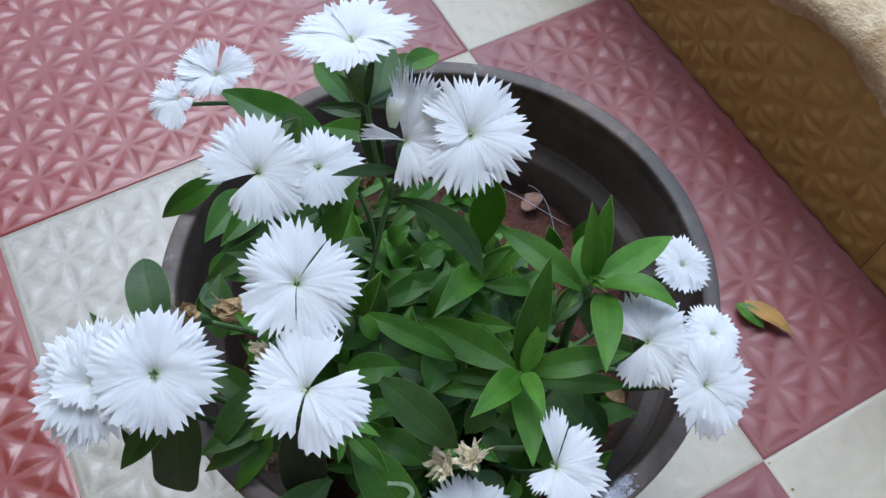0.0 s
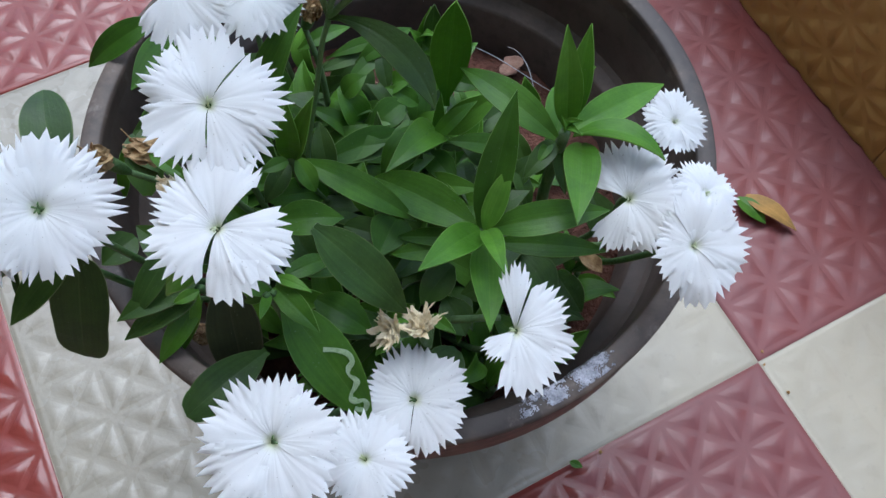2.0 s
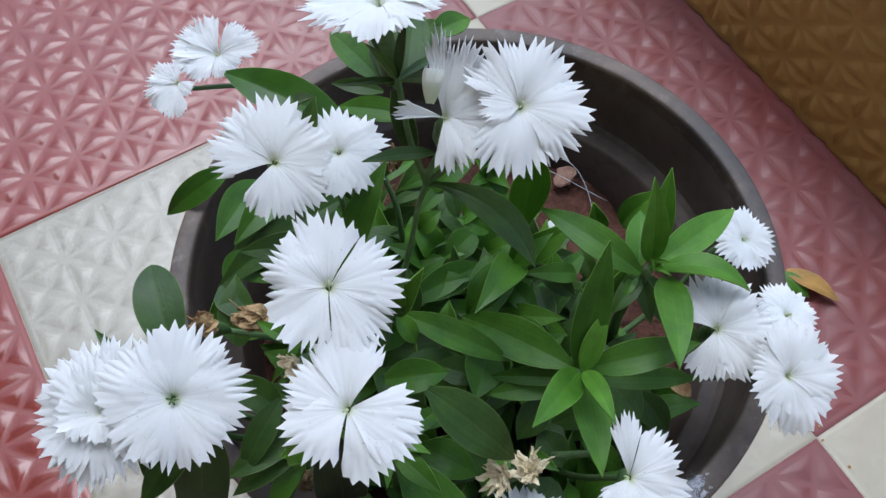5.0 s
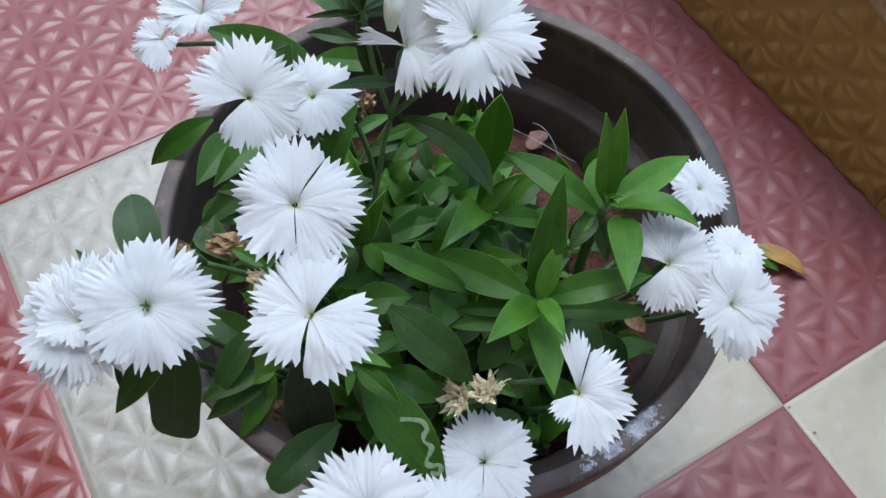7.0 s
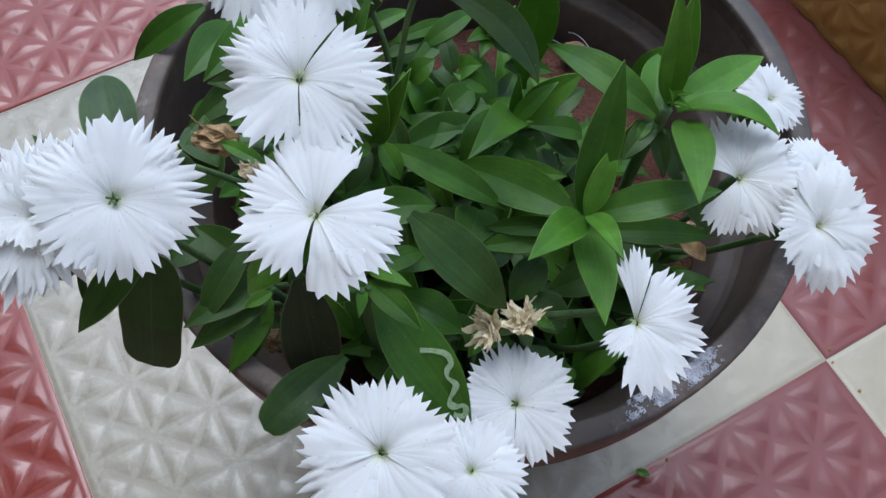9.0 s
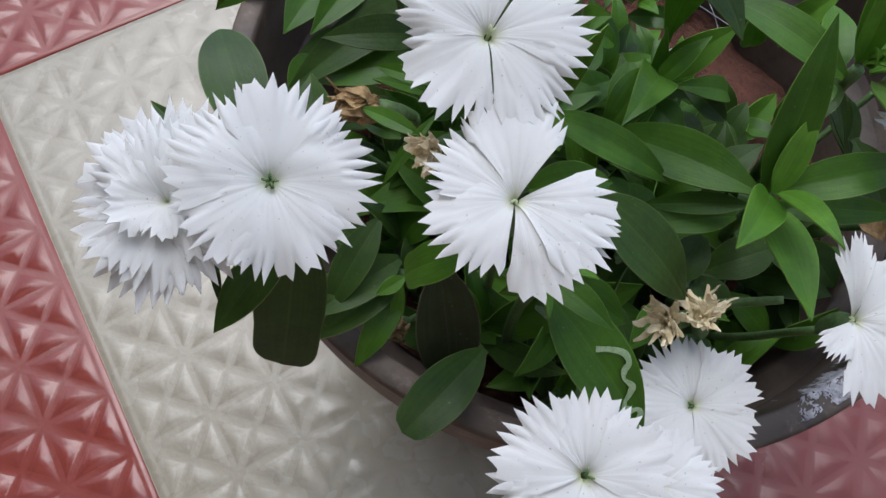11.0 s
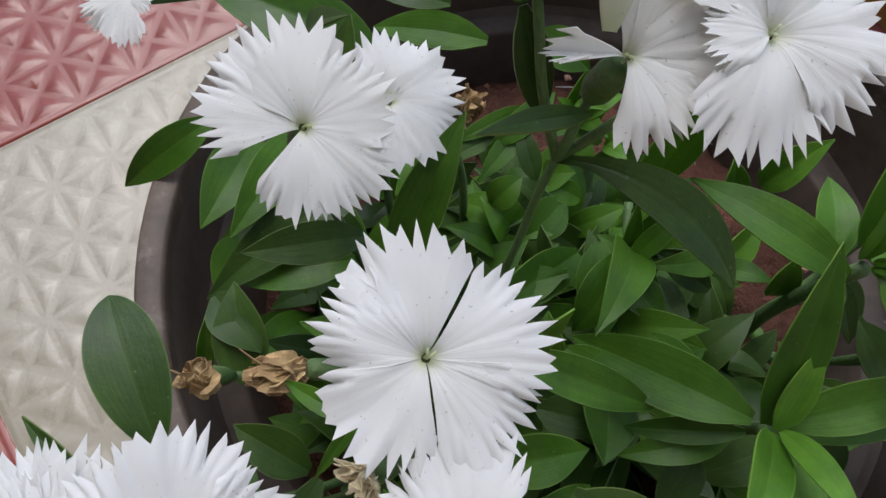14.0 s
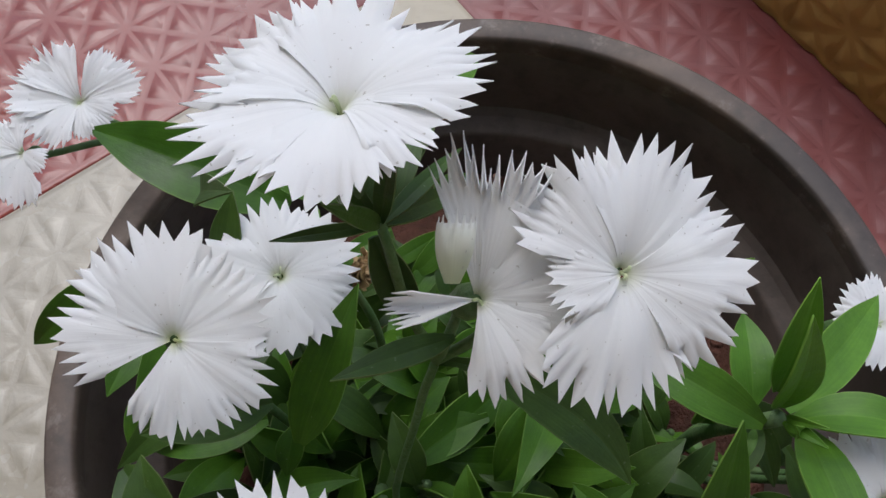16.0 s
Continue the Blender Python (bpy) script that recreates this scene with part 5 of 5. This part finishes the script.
# ---- withered flower heads ----
def spent_head(x, y, z, normal, size, seed, mat, foot):
    """A spent flower: a green calyx with a ragged brush of pale, dried petal strips."""
    rnd = random.Random(seed)
    ex, ey, ez = axes(normal)
    c = Vector((x, y, z))
    cal = tube([tuple(c - ez * 0.009), tuple(c - ez * 0.006), tuple(c - ez * 0.002), tuple(c)], [0.0009, 0.0017, 0.0019, 0.0016], 9)
    head = hang(part("withered_flower", cal, STEM, None, "withered straw-yellow flower head" if mat is STRAW else "withered brown flower head"))
    for k in range(38):
        a, out = k * 2.4 + rnd.uniform(-0.5, 0.5), rnd.uniform(0.1, 0.9)
        d = ex * math.cos(a) + ey * math.sin(a)
        q = ex * -math.sin(a) + ey * math.cos(a)
        way = (ez + d * out).normalized()
        ln, wide, key = size * rnd.uniform(0.40, 0.85), rnd.uniform(0.00035, 0.00090) * (1.0 if mat is STRAW else 1.7), rnd.uniform(0, 60)
        curl, sway = rnd.uniform(-0.1, 0.55) - (0.0 if mat is STRAW else 0.75), rnd.uniform(-0.3, 0.3)
        rows, uvs = [], []
        for i in range(8):
            s = i / 7
            p = c + d * 0.0008 + way * ln * s + (d * curl - ez * curl * 0.5 + q * sway) * ln * s * s + (q * noise.noise((s * 3, key, 0)) + d * noise.noise((s * 3, key, 4))) * ln * 0.16
            tw = 2.4 * noise.noise((s * 1.5, key, 8))
            side = q * math.cos(tw) + d * math.sin(tw)
            w = wide * (1.0 + 0.8 * math.sin(s * 3.0) - 0.75 * s)
            rows.append([tuple(p + side * w * b - way.cross(side) * 0.4 * w * b * b) for b in (-1, 0, 1)])
            uvs.append([(m / 2, s) for m in range(3)])
        part("petal", sheet(rows, uvs, 0.00012), mat, head)
    stem(foot, tuple(0.5 * (c + Vector(foot)) + Vector((0, 0, 0.003))), tuple(c - ez * 0.009), r=0.0010)
    return head


spent_head(-0.0535, 0.1022, 0.1945, (-0.75, -0.10, 0.45), 0.0104, 31, DRY, (-0.034, 0.104, 0.150))
spent_head(0.0047, 0.0650, 0.1775, (-0.60, -0.25, 0.50), 0.0080, 32, STRAW, (0.010, 0.080, 0.140))
spent_head(0.0110, 0.0657, 0.1780, (-0.15, 0.15, 0.80), 0.0078, 33, STRAW, (0.016, 0.082, 0.140))
spent_head(-0.0420, 0.0826, 0.2135, (-0.70, -0.45, 0.3), 0.0054, 34, STRAW, (-0.034, 0.090, 0.150))
spent_head(-0.0240, 0.1520, 0.1880, (0.3, -0.2, 0.9), 0.0080, 35, DRY, (-0.022, 0.145, 0.140))
spent_head(-0.0710, 0.1040, 0.1863, (-0.3, -0.2, 0.9), 0.0082, 36, DRY, (-0.044, 0.115, 0.130))
spent_head(-0.0497, 0.0724, 0.1480, (-0.2, -0.4, 0.8), 0.0060, 37, DRY, (-0.036, 0.085, 0.125))
tagged(leaf((0.0520, 0.0928, 0.1660), (0.0583, 0.0886, 0.1640), 0.0042, 0.22, (0.3, -0.4, 0.8), fold=0.5, mat=DRY, wave=0.25), "curled dry brown leaf")

# ---- fallen leaves on the floor ----
def fallen(base, tip, width, mat, label, name):
    b, t = Vector(base), Vector(tip)
    ob = leaf(b, t, width, 0.10, (0, 0, 1), 0.18, mat, 0.0, 0.0, 0.02)
    ob.name, ob.data.name = name, name
    ob.parent = None
    ob.matrix_parent_inverse = Matrix.Identity(4)
    return tagged(ob, label, "leaf")


fallen((0.1640, 0.2030, 0.0040), (0.1870, 0.1850, 0.0040), 0.0100, FALLEN, "dry yellow-brown leaf fallen on a maroon tile", "fallen_leaf")
fallen((0.1600, 0.2020, 0.0036), (0.1725, 0.1880, 0.0036), 0.0090, LEAF, "green leaf fallen on a maroon tile", "fallen_leaf")

fallen((0.0734, 0.0691, 0.0032), (0.0789, 0.0669, 0.0032), 0.0034, LEAF_YOUNG, "scrap of yellow-green leaf on a maroon tile", "fallen_leaf")
fallen((0.0266, 0.1612, 0.1185), (0.0350, 0.1721, 0.1195), 0.0062, PETAL, "withered white petal fallen on the pot soil", "fallen_petal")


# ---- crumbs, chips and threads on the soil ----
def lump(name, x, y, z, r, mat, seed, squash=0.6):
    bm = bmesh.new()
    bmesh.ops.create_icosphere(bm, subdivisions=3, radius=r)
    for v in bm.verts:
        v.co *= 1 + 0.55 * noise.noise(v.co * (0.9 / r) + Vector((seed, 0, 0))) + 0.16 * noise.noise(v.co * (3.2 / r) + Vector((seed, 5, 0)))
        v.co.z *= squash
    ob = part(name, bm, mat, None, "", False)
    ob.location = (x, y, z)
    return ob


chips = random.Random(5)
for k in range(26):
    a, d = chips.uniform(-0.9, 2.6), chips.uniform(0.030, 0.074)
    r = chips.uniform(0.0008, 0.0024)
    ob = lump("brick_chip", POT_AT.x + d * math.cos(a), POT_AT.y + d * math.sin(a), 0.1165 + r * 0.25, r, SOIL if k % 3 else PEBBLE, k)
    tagged(ob, "crumb of reddish brick lying on the soil", "stone", "crumbs on the soil")
big = lump("brick_chip", 0.0375, 0.1905, 0.1180, 0.0040, PEBBLE, 60, 0.30)
tagged(big, "pale reddish brick chip lying on the soil", "stone", "crumbs on the soil")
big = lump("brick_chip", -0.0100, 0.1370, 0.1205, 0.0070, PEBBLE, 61, 0.55)
tagged(big, "pale reddish brick chip lying on the soil", "stone", "crumbs on the soil")
for k, (x, y, r) in enumerate(((0.1641, 0.1235, 0.0007), (0.1642, 0.1172, 0.0006), (0.1736, 0.1046, 0.0007), (0.0875, 0.0743, 0.0008))):
    tagged(lump("crumb", x, y, 0.0005, r, EARTH, 80 + k, 0.6), "brown crumb of dirt lying on the tiles", "crumb", "crumbs on the floor")
for k, (p0, p1) in enumerate((((0.008, 0.194, 0.128), (0.052, 0.178, 0.120)), ((0.036, 0.196, 0.1215), (0.046, 0.172, 0.1195)))):
    p = bezier(np.array(p0), np.array(p0) * 0.7 + np.array(p1) * 0.3 + (0.004, 0.004, 0.004), np.array(p0) * 0.3 + np.array(p1) * 0.7 + (0.003, -0.003, 0.003), np.array(p1), 14)
    tagged(part("thread", tube(p, [0.00014] * 14, 6), WEB), "thin grey dried fibre lying on the soil", "fibre", "fibres on the soil")

# ---- lime crust on the pot's rim ----
crust = bmesh.new()
grid = []
NA, NR = 150, 44
for i in range(NA):
    a = radians(-68 + 21 * i / (NA - 1))
    row = []
    for j in range(NR):
        f = j / (NR - 1)
        r = 0.0862 + 0.0088 * f
        z = 0.1568 - 0.002 * max(0.0, f - 0.82) / 0.18 - 0.012 * max(0.0, 0.30 - f) / 0.30
        row.append(crust.verts.new((r * math.cos(a), r * math.sin(a), z + 0.00025 * noise.noise((i * 0.3, j * 0.3, 2.0)))))
    grid.append(row)
for i in range(NA - 1):
    for j in range(NR - 1):
        edge_off = max(abs(i - NA / 2) / (NA / 2), abs(j - NR / 2) / (NR / 2))
        mask = noise.noise((i * 0.045, j * 0.08, 5.0)) + 0.5 * noise.noise((i * 0.16, j * 0.18, 9.0)) + 0.55 * noise.noise((i * 0.5, j * 0.55, 3.0)) - 1.1 * edge_off**4
        if mask > -0.22:
            crust.faces.new((grid[i][j], grid[i + 1][j], grid[i + 1][j + 1], grid[i][j + 1]))
bmesh.ops.delete(crust, geom=[v for v in crust.verts if not v.link_faces], context="VERTS")
part("lime_crust", crust, LIME, pot, "whitish lime crust on the rim")
